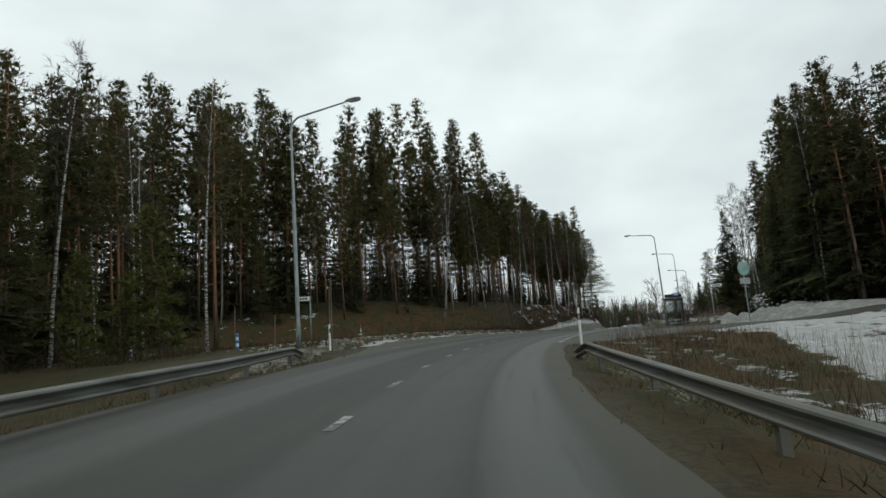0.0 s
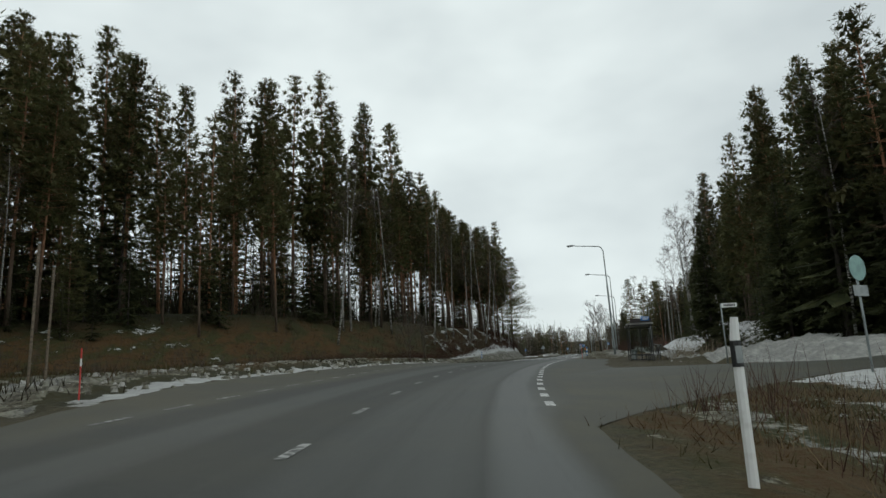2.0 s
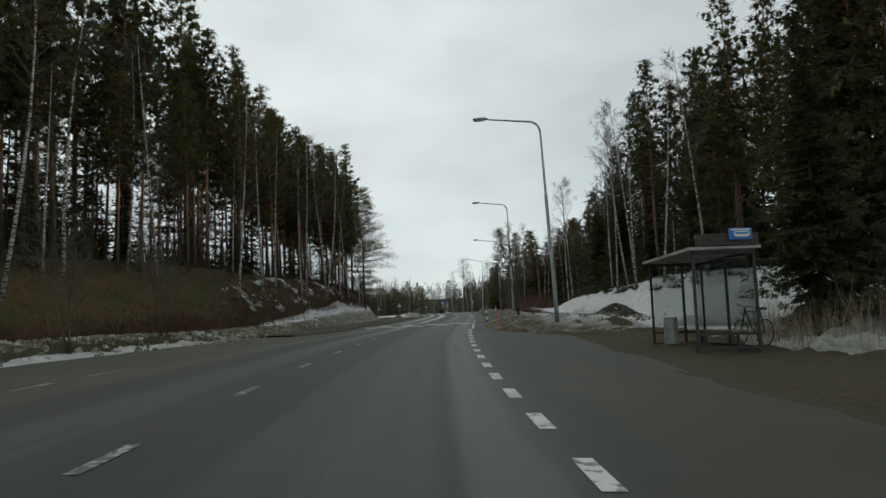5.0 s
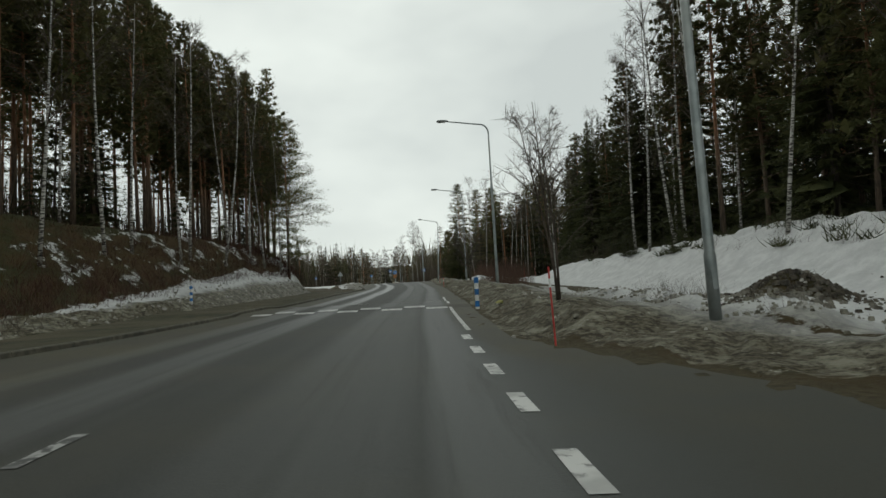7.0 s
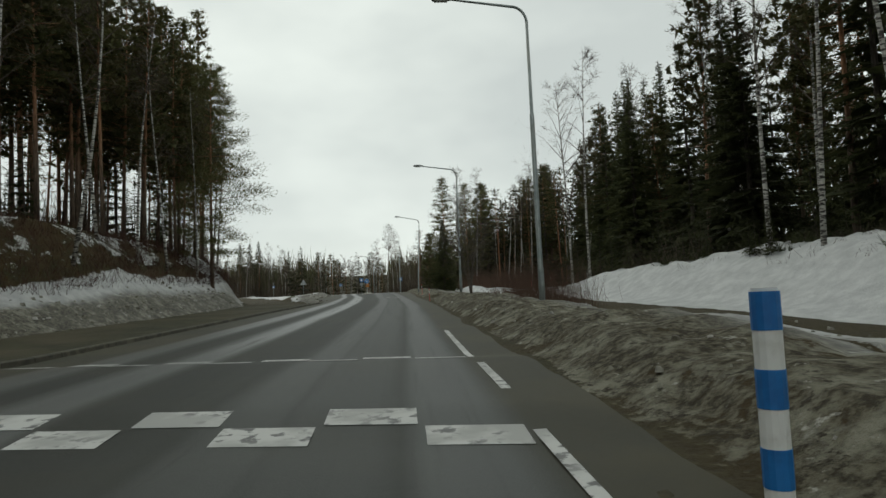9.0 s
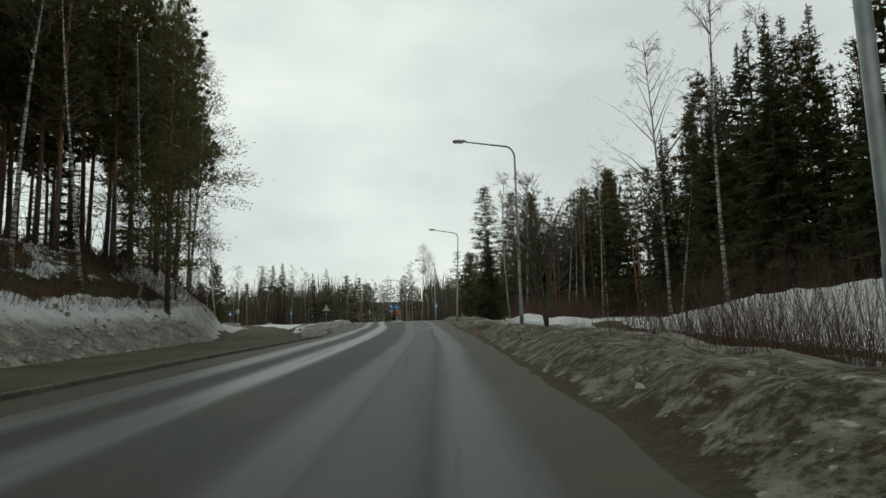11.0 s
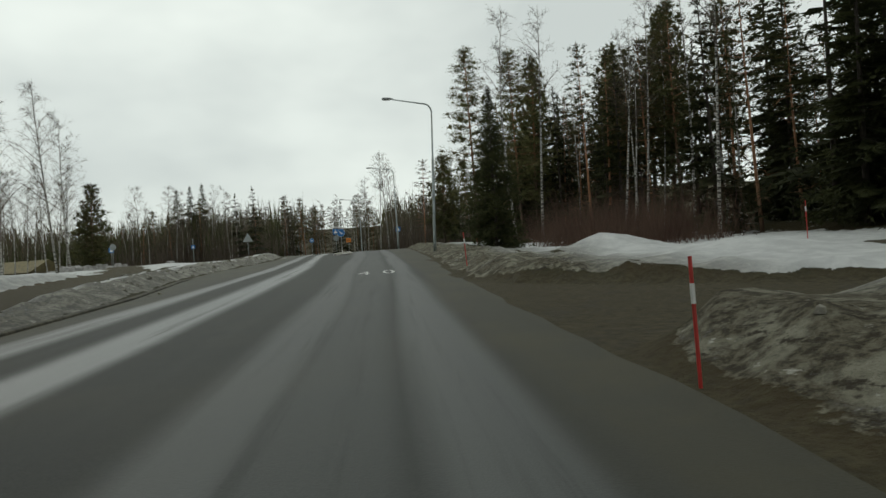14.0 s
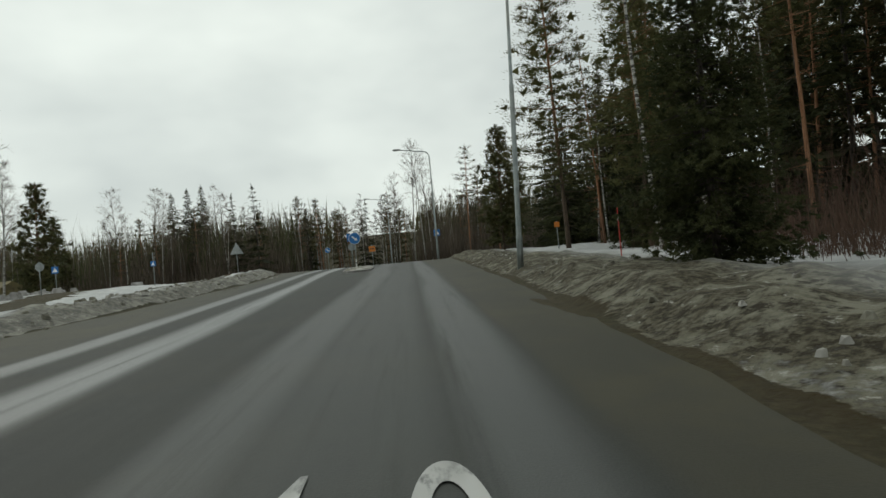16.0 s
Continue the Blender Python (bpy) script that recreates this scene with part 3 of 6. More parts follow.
def spread_d():
    near = np.concatenate((np.arange(0, 20, 0.36), np.arange(20.2, 44, 1.2), np.arange(46, 110, 6), np.geomspace(120, 2500, 9)))
    return np.concatenate((-near[:0:-1], near))


def place_grid(S, D, Z):
    x, y, _, tx, ty = centre(S)
    inner, outer = np.clip(D, -100, 100), D - np.clip(D, -100, 100)
    return x - ty * inner - math.sin(radians(105)) * outer, y + tx * inner + math.cos(radians(75)) * outer, Z


def build_ground():
    s, d = spread_s(), spread_d()
    S, D = np.meshgrid(s, d, indexing="ij")
    flat = (D < road_left(S) - 0.35) & (D > road_right(S) + 0.35) | (S - arm_near(D) > 1.0) & (arm_far(D) - S > 1.0) & (D > -60) & (D < -1.0)
    by_road = np.clip(np.minimum(np.abs(D - road_left(S)), np.abs(D - road_right(S))) / 0.9, 0, 1)
    off_arm = np.where(D < -1.0, np.clip(np.maximum(arm_near(D) - S, S - arm_far(D)) / 1.3, 0, 1), 1.0)
    by_road = np.minimum(by_road, off_arm)
    Z = level(S, D)
    cover = cover_at(S, D)
    soft = np.clip(np.abs(D) - 70, 0, 60) / 60
    Z = Z - flat * 0.12
    rough = np.where(flat, 0.0, 1.0)
    path = np.maximum(np.maximum(path_left(S, D), path_right(S, D)), drive_right(S, D))
    X, Y, Z = place_grid(S, D, Z)
    lumpy = 0.42 * step(48, 51, S) * (1 - step(64, 76, S)) * step(8.0, 9.5, -D) * (1 - step(15, 18, -D))
    lumpy = lumpy + 0.16 * step(76, 82, S) * (1 - step(126, 134, S)) * step(12.0, 14.5, -D) * (1 - step(22, 26, -D))
    bank = np.clip(cover[..., 0] * cover[..., 3] * 1.4, 0, 1)
    near = (np.abs(D) < 60) & (S > -40) & (S < 300) & (rough > 0)
    for i, j in zip(*np.nonzero(near)):
        p = Vector((X[i, j], Y[i, j], 0))
        a = noise.fractal(p * 0.9, 1.0, 2.1, 3)
        b = noise.noise(p * 0.16)
        k = (1 - path[i, j]) * by_road[i, j]
        Z[i, j] += k * (a * (0.05 + (0.22 if D[i, j] > 0 else 0.14) * bank[i, j] + lumpy[i, j]) + b * 0.16)
    me = bpy.data.meshes.new("ground")
    n, m = S.shape
    idx = np.arange(n * m).reshape(n, m)
    quads = np.stack([idx[:-1, :-1], idx[1:, :-1], idx[1:, 1:], idx[:-1, 1:]], -1).reshape(-1, 4)[:, ::-1]
    me.from_pydata(np.stack([X, Y, Z], -1).reshape(-1, 3).tolist(), [], quads.tolist())
    at = me.attributes.new("cover", "FLOAT_COLOR", "POINT")
    at.data.foreach_set("color", cover.reshape(-1).astype(np.float32))
    me.polygons.foreach_set("use_smooth", [True] * len(me.polygons))
    me.materials.append(GROUND)
    return tagged(new("ground", me), "thawing roadside ground with old snow, dead grass and sand", "ground", kind="structure")


def hump(s, d):
    t = s - 0.17 * (d + 1)
    return 0.09 * step(91.6, 93.0, t) * (1 - step(96.6, 98.0, t))


def lane_of(s, d):
    """d as the lanes lie: they spread towards the island, and the bus bay counts as lane."""
    bay = step(26, 31, s) * (1 - step(76, 82, s))
    x = d - along(s, (122, 0), (138, 0.1), (165, 0.25), (182, 0.9), (198, 1.7)) * step(1.8, 3.4, d) + along(s, (140, 0), (185, 0.7)) * (1 - step(-0.5, 1.5, d))
    return np.where(x < -0.85, -0.85 + (x + 0.85) * (1 - bay) - 0.25 * bay * step(0.85, 2.0, -x), x)


def strip_mesh(name, s, columns, lift, material_):
    """A sheet that follows the road; columns give d at each s."""
    S = np.repeat(s[:, None], columns.shape[1], 1)
    z = centre(S)[2] + banked(S, columns) + lift + hump(S, columns)
    X, Y, Z = place_grid(S, columns, z)
    n, m = S.shape
    idx = np.arange(n * m).reshape(n, m)
    quads = np.stack([idx[:-1, :-1], idx[1:, :-1], idx[1:, 1:], idx[:-1, 1:]], -1).reshape(-1, 4)[:, ::-1]
    me = bpy.data.meshes.new(name)
    me.from_pydata(np.stack([X, Y, Z], -1).reshape(-1, 3).tolist(), [], quads.tolist())
    uv = me.uv_layers.new(name="UVMap")
    loops = np.empty(len(me.loops), np.int32)
    me.loops.foreach_get("vertex_index", loops)
    uv.data.foreach_set("uv", np.stack([lane_of(S, columns), S], -1).reshape(-1, 2)[loops].astype(np.float32).reshape(-1))
    me.materials.append(material_)
    me.polygons.foreach_set("use_smooth", [True] * len(me.polygons))
    return me


ground = build_ground()
road_s = np.concatenate((np.arange(-60, 88, 1.0), np.arange(88, 102, 0.25), np.arange(102, 330, 1.0)))
ragged = np.array([noise.fractal(Vector((v * 0.35, 3.1, 0)), 1.0, 2.0, 4) for v in road_s])
ragged_l = np.array([noise.fractal(Vector((v * 0.3, 9.7, 0)), 1.0, 2.0, 4) for v in road_s])
lo, hi = road_right(road_s) - 0.12 + (0.16 + 0.22 * step(44, 52, road_s) * (1 - step(72, 82, road_s))) * ragged, road_left(road_s) + 0.1 + 0.22 * ragged_l
columns = lo[:, None] + (hi - lo)[:, None] * np.linspace(0, 1, 22)[None]
road = tagged(new("road", strip_mesh("road", road_s, columns, 0.015, ASPHALT)), "worn two-lane asphalt road with pale wheel tracks and painted sheen", "road", kind="structure")

# a kerbed footway along the left side
def kerb_d(s):
    return along(s, (78, 7.7), (84, 7.4), (92, 7.4), (100, 7.1), (122, 7.25), (137, 6.7), (141.5, 6.5), (150, 6.95), (159, 8.15), (168, 8.85))


walk_s = np.arange(79.0, 141.1, 0.5)
inner, outer = kerb_d(walk_s) + 0.13, road_left(walk_s) + 0.35
walk_columns = inner[:, None] + (outer - inner)[:, None] * np.linspace(0, 1, 9)[None]
tagged(new("footway", strip_mesh("footway", walk_s, walk_columns, (0.02 + 0.075 * np.clip((141.0 - walk_s) / 4, 0, 1))[:, None], FOOTWAY)), "sanded asphalt footway behind a low kerb", "footway", kind="structure")
kerb_row = tagged(new("kerb"), "low worn stone kerb along the footway", "kerb", kind="structure")
for i in range(86):
    s0, s1 = 79.0 + i, 79.985 + i
    stone = Shape()
    ends = []
    for s in (s0, s1):
        d = float(kerb_d(s))
        bump_ = float(hump(s, d)) - 0.05 * float(step(138, 143, s)) - 0.06 * float(step(158, 164, s))
        ends += [spot(s, d - 0.02, -0.03 + bump_, road=True), spot(s, d, 0.105 + bump_, road=True), spot(s, d + 0.03, 0.125 + bump_, road=True), spot(s, d + 0.14, 0.125 + bump_, road=True), spot(s, d + 0.14, -0.03 + bump_, road=True)]
    stone.add(ends, [(k, k + 1, k + 6, k + 5) for k in range(4)] + [(0, 1, 2, 3, 4), (9, 8, 7, 6, 5)])
    part("kerb_stone", stone, KERB, kerb_row)

# the road that leaves to the right
arm_d = -np.concatenate((np.arange(1.3, 14, 0.3), np.arange(14, 62, 2.0)))
arm_S = arm_near(arm_d)[:, None] + (arm_far(arm_d) - arm_near(arm_d))[:, None] * np.linspace(0, 1, 61)[None]
arm_D = np.repeat(arm_d[:, None], 61, 1)
arm_X, arm_Y, arm_Z = place_grid(arm_S, arm_D, level(arm_S, arm_D) + 0.0135)
arm_me = bpy.data.meshes.new("side_road")
arm_i = np.arange(arm_S.size).reshape(arm_S.shape)
arm_me.from_pydata(np.stack([arm_X, arm_Y, arm_Z], -1).reshape(-1, 3).tolist(), [],
                   np.stack([arm_i[:-1, :-1], arm_i[1:, :-1], arm_i[1:, 1:], arm_i[:-1, 1:]], -1).reshape(-1, 4).tolist())
arm_uv = arm_me.uv_layers.new(name="UVMap")
for loop in arm_me.loops:
    arm_uv.data[loop.index].uv = (-1.12 + 0.01 * (arm_S.flat[loop.vertex_index] - 39.5), 20.0 - arm_D.flat[loop.vertex_index] * 0.3)
arm_me.materials.append(ASPHALT)
tagged(new("side_road", arm_me), "narrow asphalt side road joining the main road", "road", kind="structure")


# ---- road markings ----
def stripe(name, s0, s1, d0, d1, slant=0.0, rise=0.022, paint=None):
    """A painted patch on the road between two distances and two offsets."""
    sh = Shape()
    n = max(1, int((s1 - s0) / 2))
    rows = []
    for i in range(n + 1):
        for d in (d0, d1):
            s = s0 + (s1 - s0) * i / n + slant * (d + 1)
            p = spot(s, d, rise, road=True)
            p.z += float(hump(s, d))
            rows.append(p)
    sh.add(rows, [(2 * i, 2 * i + 1, 2 * i + 3, 2 * i + 2) for i in range(n)])
    return part(name, sh, paint or MARK, road)


for i in range(-3, 17):
    s = 7.0 + 4.07 * i
    c = float(along(s, (7, 1.63), (20, 1.88), (32, 2.2), (42, 2.5), (58, 2.72), (75, 2.85)))
    stripe("centre_line_dash", s, s + 1.0, c - 0.06, c + 0.06, paint=WORN_MARK)
for i in range(24):
    s = 29.4 + 2.2 * i
    c = float(along(s, (29, -1.2), (43, -1.24), (58, -1.0), (80, -0.95)))
    stripe("edge_line_dash", s, s + 0.95, c - 0.09, c + 0.09)
for i in range(17):
    s = 25.4 + 2.05 * i
    c = float(along(s, (25, 5.25), (36, 5.45), (46, 5.85), (58, 5.9)))
    stripe("turning_lane_dash", s, s + 1.0, c - 0.05, c + 0.05, paint=WORN_MARK)
stripe("edge_line", 82.0, 104.0, -1.16, -1.05)
for row, start in ((0, 91.75), (1, 92.3), (2, 96.9), (3, 97.45)):
    for k in range(5):
        d0 = -1.0 + 1.72 * k + (0.86 if row % 2 else 0.0)
        if d0 + 0.8 < 7.2:
            stripe("hump_mark", start, start + 0.5, d0, d0 + 0.8, 0.17)
for text, d0 in (("4", 0.92), ("0", 0.02)):
    cu = bpy.data.curves.new("speed_mark", "FONT")
    cu.body, cu.size = text, 1.0
    cu.materials.append(MARK)
    ob = new("speed_mark", cu)
    p = spot(154.2, d0, 0.028, road=True)
    q = spot(157.4, d0, 0.028, road=True)
    ob.matrix_basis = pose(p.x, p.y, p.z, 0, 0, heading(154)) @ pose(0, 0, 0, math.degrees(math.atan2(q.z - p.z, 3.2))) @ Matrix.Diagonal((1.0, 3.4, 1, 1))
    ob.parent = road


# ---- street furniture ----
def street_lamp(s, d, tall=10.2, reach=3.1, side=-1, turn=0.0, lean=0.0):
    """Tapered pole with a curved bracket over the road and a flat lamp head; side -1 reaches to the left."""
    t = thing("street_lamp", "tall galvanised steel street lamp with a curved arm", "street lamp", "street lamps", standing(s, d, turn, 0.1) @ pose(0, 0, 0, 0, lean))
    part("pole", rod((0, 0, 0), (0, 0, 1.2), (0, 0, 1.25), (0, 0, tall * 0.62), (0, 0, tall * 0.625), (0, 0, tall - 0.7), ends=[0.105, 0.105, 0.09, 0.08, 0.062, 0.05], sides=12), STEEL, t, smooth=True)
    bend = [(side * 0.55 * (1 - math.cos(a)), 0, tall - 0.7 + 0.6 * math.sin(a)) for a in [i * math.pi / 16 for i in range(9)]]
    part("arm", rod((0, 0, tall - 0.75), *bend, (side * (reach - 0.5), 0, tall + 0.18), ends=[0.05] * 10 + [0.035], sides=8), STEEL, t, smooth=True)
    head = Shape()
    x0, x1 = reach - 0.55, reach + 0.2
    prof = [(x0, 0.05, 0.0), (x0 + 0.15, 0.10, 0.05), (x0 + 0.45, 0.15, 0.07), (x1 - 0.06, 0.13, 0.05), (x1, 0.06, 0.01)]
    verts = []
    for x, w, h in prof:
        for k in range(10):
            a = 2 * math.pi * k / 10
            verts.append((side * x, w * math.cos(a), tall + 0.21 + max(math.sin(a), -0.45) * (h + 0.04)))
    head.add(verts, [(i * 10 + k, i * 10 + (k + 1) % 10, i * 10 + 10 + (k + 1) % 10, i * 10 + 10 + k) for i in range(4) for k in range(10)] + [tuple(range(10)), tuple(range(40, 50))])
    h = part("lamp_head", head, LAMP_GREY, t, "grey lamp housing", smooth=True)
    part("lens", box((side * (x0 + 0.43), 0, tall + 0.15), (0.46, 0.2, 0.03)), LENS, h, "pale lamp lens")
    part("hatch", box((0.0, -0.104, 0.75), (0.09, 0.02, 0.32)), STEEL, t)
    return t


for s, d, tall, lean in ((78.7, -5.2, 10.2, -1.2), (108.7, -4.7, 10.5, -0.3), (136.2, -4.6, 9.75, 0), (174.2, -3.95, 10.1, 2.4), (212.0, -3.3, 10.2, 0), (246.0, 1.5, 10.2, 0), (262.0, 14.0, 10.2, 0)):
    street_lamp(s, d, tall, lean=lean)
street_lamp(26.5, 9.8, 10.7, 3.3, side=1, turn=-4)


def delineator(s, d, tall=1.05):
    t = thing("delineator_post", "white plastic roadside delineator post with a black band", "delineator post", "delineator posts", standing(s, d, 0, 0.15))
    sh = Shape()
    sh.tube([(0, 0, 0), (0, 0, tall * 0.98), (0.015, 0, tall + 0.15)], [0.046, 0.043, 0.034], 8)
    part("post", sh, WHITE, t, smooth=False)
    part("black_band", rod((0, 0, tall * 0.82), (0, 0, tall * 0.97), r=0.048, sides=8), BLACK, t, "black band")
    part("reflector", box((0, -0.048, tall * 0.89), (0.05, 0.012, 0.14)), SIGN_BACK, t, "grey reflector")


delineator(22.3, -2.16, 1.42)
delineator(24.7, 7.6, 1.05)
delineator(196.0, 3.0, 0.8)


def snow_pole(s, d, tall=1.9, lean=0.0):
    t = thing("snow_pole", "thin red plastic snow marker pole in the verge", "marker pole", "snow poles", standing(s, d, 0, 0.15) @ pose(0, 0, 0, 0, lean))
    part("pole", rod((0, 0, 0), (0, 0, tall), r=0.016, sides=6), RED, t)
    part("reflector_band", rod((0, 0, tall - 0.35), (0, 0, tall - 0.2), r=0.019, sides=6), WHITE, t, "pale reflector band")


for s, d, tall, lean in ((78.4, -2.3, 1.5, -2), (135.8, -2.15, 1.1, -1), (151.7, -2.65, 1.32, -3), (29.0, 7.9, 1.15, 0), (150.5, -13.5, 1.5, 0), (141.0, -13.0, 1.5, -6), (171.0, -6.3, 1.6, 0)):
    snow_pole(s, d, tall, lean)


def banded_bollard(s, d, tall=1.25, lean=0.0):
    t = thing("crossing_bollard", "blue and white banded plastic bollard in dirty snow", "bollard", "crossing bollards", standing(s, d, 0, 0.12) @ pose(0, 0, 0, 0, lean))
    n, z = 6, 0.0
    for k in range(n):
        h = (tall + 0.12) / n
        blue = k % 2 == (n - 1) % 2
        part("blue_band" if blue else "white_band", rod((0, 0, z), (0, 0, z + h), r=0.078 if blue else 0.075, sides=14), BLUE if blue else WHITE, t, "blue band" if blue else "white band", smooth=False)
        z += h
    part("cap", rod((0, 0, z), (0, 0, z + 0.02), r=0.066, sides=14), WHITE, t)


banded_bollard(90.3, -2.0, 1.12)
banded_bollard(104.2, 13.0, 0.9)
banded_bollard(28.8, 14.2, 0.8)
banded_bollard(29.6, 20.9, 0.6)


def w_beam(points, name, label):
    """A steel W-beam rail on posts through points (s, d, height)."""
    t = thing(name, label, "guardrail", "guardrails")
    prof = [(0.03, 0.155), (0.075, 0.15), (0.105, 0.125), (0.112, 0.095), (0.095, 0.07), (0.015, 0.035), (0.0, 0.0), (0.015, -0.035), (0.095, -0.07), (0.112, -0.095), (0.105, -0.125), (0.075, -0.15), (0.03, -0.155)]
    sh = Shape()
    face = 1 if points[0][1] < 0 else -1
    fine = []
    for (s0, d0, h0), (s1, d1, h1) in zip(points, points[1:]):
        n = max(2, int(abs(s1 - s0) / 1.0))
        fine += [(s0 + (s1 - s0) * i / n, d0 + (d1 - d0) * i / n, h0 + (h1 - h0) * i / n) for i in range(n)]
    fine.append(points[-1])
    verts, m = [], len(prof)
    for s, d, h in fine:
        for thick in (0.0, -0.006):
            for a, z in prof:
                verts.append(spot(s, d + face * (a + thick), h + 0.8 * z - 0.135, road=True))
    faces = []
    for i in range(len(fine) - 1):
        for k in range(m - 1):
            a = i * 2 * m + k
            faces += [(a, a + 1, a + 2 * m + 1, a + 2 * m), (a + m, a + 3 * m, a + 3 * m + 1, a + m + 1)]
        for k in (0, m - 1):
            a = i * 2 * m + k
            faces.append((a, a + m, a + 3 * m, a + 2 * m))
    sh.add(verts, faces)
    part("beam", sh, RAIL_STEEL, t, "weathered W-profile steel beam")
    for i in range(2, len(fine) - 1, 4):
        s, d, h = fine[i]
        foot, head = spot(s, d - face * 0.07, -0.3), spot(s, d - face * 0.07, h - 0.05, road=True)
        post = Shape()
        post.box((foot + head) / 2, (0.1, 0.1, head.z - foot.z))
        part("post", post, RAIL_STEEL, t)


w_beam([(-24, 5.0, 0.47), (0, 5.0, 0.47), (12, 5.25, 0.47), (15, 5.65, 0.46), (18.6, 6.4, 0.42), (20.4, 7.0, 0.24), (22.0, 7.5, 0.05)], "guardrail", "weathered steel guardrail along the road edge, end turned down")
w_beam([(-24, -2.75, 0.52), (0, -2.7, 0.52), (9, -2.5, 0.52), (15.8, -2.1, 0.55), (17.2, -2.0, 0.38), (18.7, -1.95, 0.2)], "guardrail", "weathered steel guardrail beside a snowy verge, end turned down")


# ---- traffic signs ----
def sign_post(name, label, s, d, tall, turn=0.0, radius=0.032, lean=0.0):
    t = thing(name, label, "traffic sign", "", standing(s, d, turn, 0.1) @ pose(0, 0, 0, 0, lean))
    part("pole", rod((0, 0, 0), (0, 0, tall + 0.1), r=radius, sides=10), STEEL, t, smooth=True)
    return t


def ring(n, r, z, y):
    return [(r * math.cos(2 * math.pi * k / n), y, z + r * math.sin(2 * math.pi * k / n)) for k in range(n)]


def round_plate(t, z, r, material_, rim=None, y=-0.05, label=""):
    if rim:
        sh = Shape()
        sh.poly(ring(28, r, z, y + 0.006), 0.012)
        part("rim", sh, rim, t, "pale rim")
        r *= 0.94
    sh = Shape()
    sh.poly(ring(28, r, z, y - 0.005), 0.014)
    return part("plate", sh, material_, t, label)


def arrow(plate, z, y, size, angle, material_):
    """A straight arrow; the angle is counted from the right, upwards."""
    pts = [(-0.5, -0.09), (0.12, -0.09), (0.12, -0.26), (0.5, 0.0), (0.12, 0.26), (0.12, 0.09), (-0.5, 0.09)]
    c, n = math.cos(radians(angle)), math.sin(radians(angle))
    sh = Shape()
    sh.poly([((x * c - w * n) * size, y, z + (x * n + w * c) * size) for x, w in pts], 0.006)
    part("arrow", sh, material_, plate, "white arrow")


def keep_right(s, d, z=2.05, r=0.32):
    t = sign_post("keep_right_sign", "round blue sign with a white slanting arrow on a traffic island", s, d, z + r)
    p = round_plate(t, z, r, BLUE, WHITE, label="round blue plate")
    arrow(p, z, -0.066, 0.46, -40, WHITE)
    return t


keep_right(197.0, 3.05, 2.3, 0.40)
keep_right(232.0, 8.9, 2.9)
t = sign_post("sign_back", "grey back of a round sign on a traffic island", 206.3, 4.0, 1.9)
round_plate(t, 1.85, 0.32, SIGN_BACK, y=0.05)
t = sign_post("roadworks_sign", "small orange warning sign on a post", 220.0, 3.0, 2.4)
sh = Shape()
sh.poly([(-0.32, -0.05, 1.75), (0.32, -0.05, 1.75), (0.32, -0.05, 2.3), (-0.32, -0.05, 2.3)], 0.014)
p = part("plate", sh, ORANGE, t, "orange plate")
sh = Shape()
sh.poly([(-0.2, -0.062, 1.98), (0.2, -0.062, 1.98), (0.2, -0.062, 2.08), (-0.2, -0.062, 2.08)], 0.006)
part("text_bar", sh, BLACK, p)


def crossing_sign(s, d, z=2.3, size=0.6, turn=0.0, group_tall=2.7):
    t = sign_post("crossing_sign", "square blue pedestrian crossing sign with a white triangle", s, d, group_tall, turn)
    h = size / 2
    sh = Shape()
    sh.poly([(-h, -0.05, z - h), (h, -0.05, z - h), (h, -0.05, z + h), (-h, -0.05, z + h)], 0.014)
    p = part("plate", sh, BLUE, t, "square blue plate")
    sh = Shape()
    sh.poly([(-h * 0.75, -0.062, z - h * 0.62), (h * 0.75, -0.062, z - h * 0.62), (0, -0.062, z + h * 0.7)], 0.006)
    q = part("triangle", sh, WHITE, p, "white triangle")
    return t


crossing_sign(220.0, -3.8, 3.1, 0.64, group_tall=3.5)
crossing_sign(206.0, 4.0, 2.6, 0.62)
crossing_sign(213.0, 31.0, 2.3)
crossing_sign(205.5, 19.6, 1.9, 0.4)
t = sign_post("warning_sign_back", "grey back of a triangular warning sign on a steel post", 214.0, 15.2, 2.9)
sh = Shape()
sh.poly([(-0.62, 0.05, 2.2), (0.62, 0.05, 2.2), (0.0, 0.05, 3.27)], 0.02)
part("plate", sh, SIGN_BACK, t, "grey triangular plate")
t = sign_post("round_sign_back", "grey back of a round sign beside a footpath", 204.0, 27.5, 2.6)
round_plate(t, 2.3, 0.34, SIGN_BACK, y=0.05)
t = sign_post("round_sign_back", "grey-green back of a round sign with a small plate below", 36.2, -10.2, 3.2, 33)
round_plate(t, 3.05, 0.36, TEAL, y=-0.05)
sh = Shape()
sh.poly([(-0.32, -0.05, 2.26), (0.32, -0.05, 2.26), (0.32, -0.05, 2.56), (-0.32, -0.05, 2.56)], 0.014)
part("lower_plate", sh, SIGN_BACK, t)


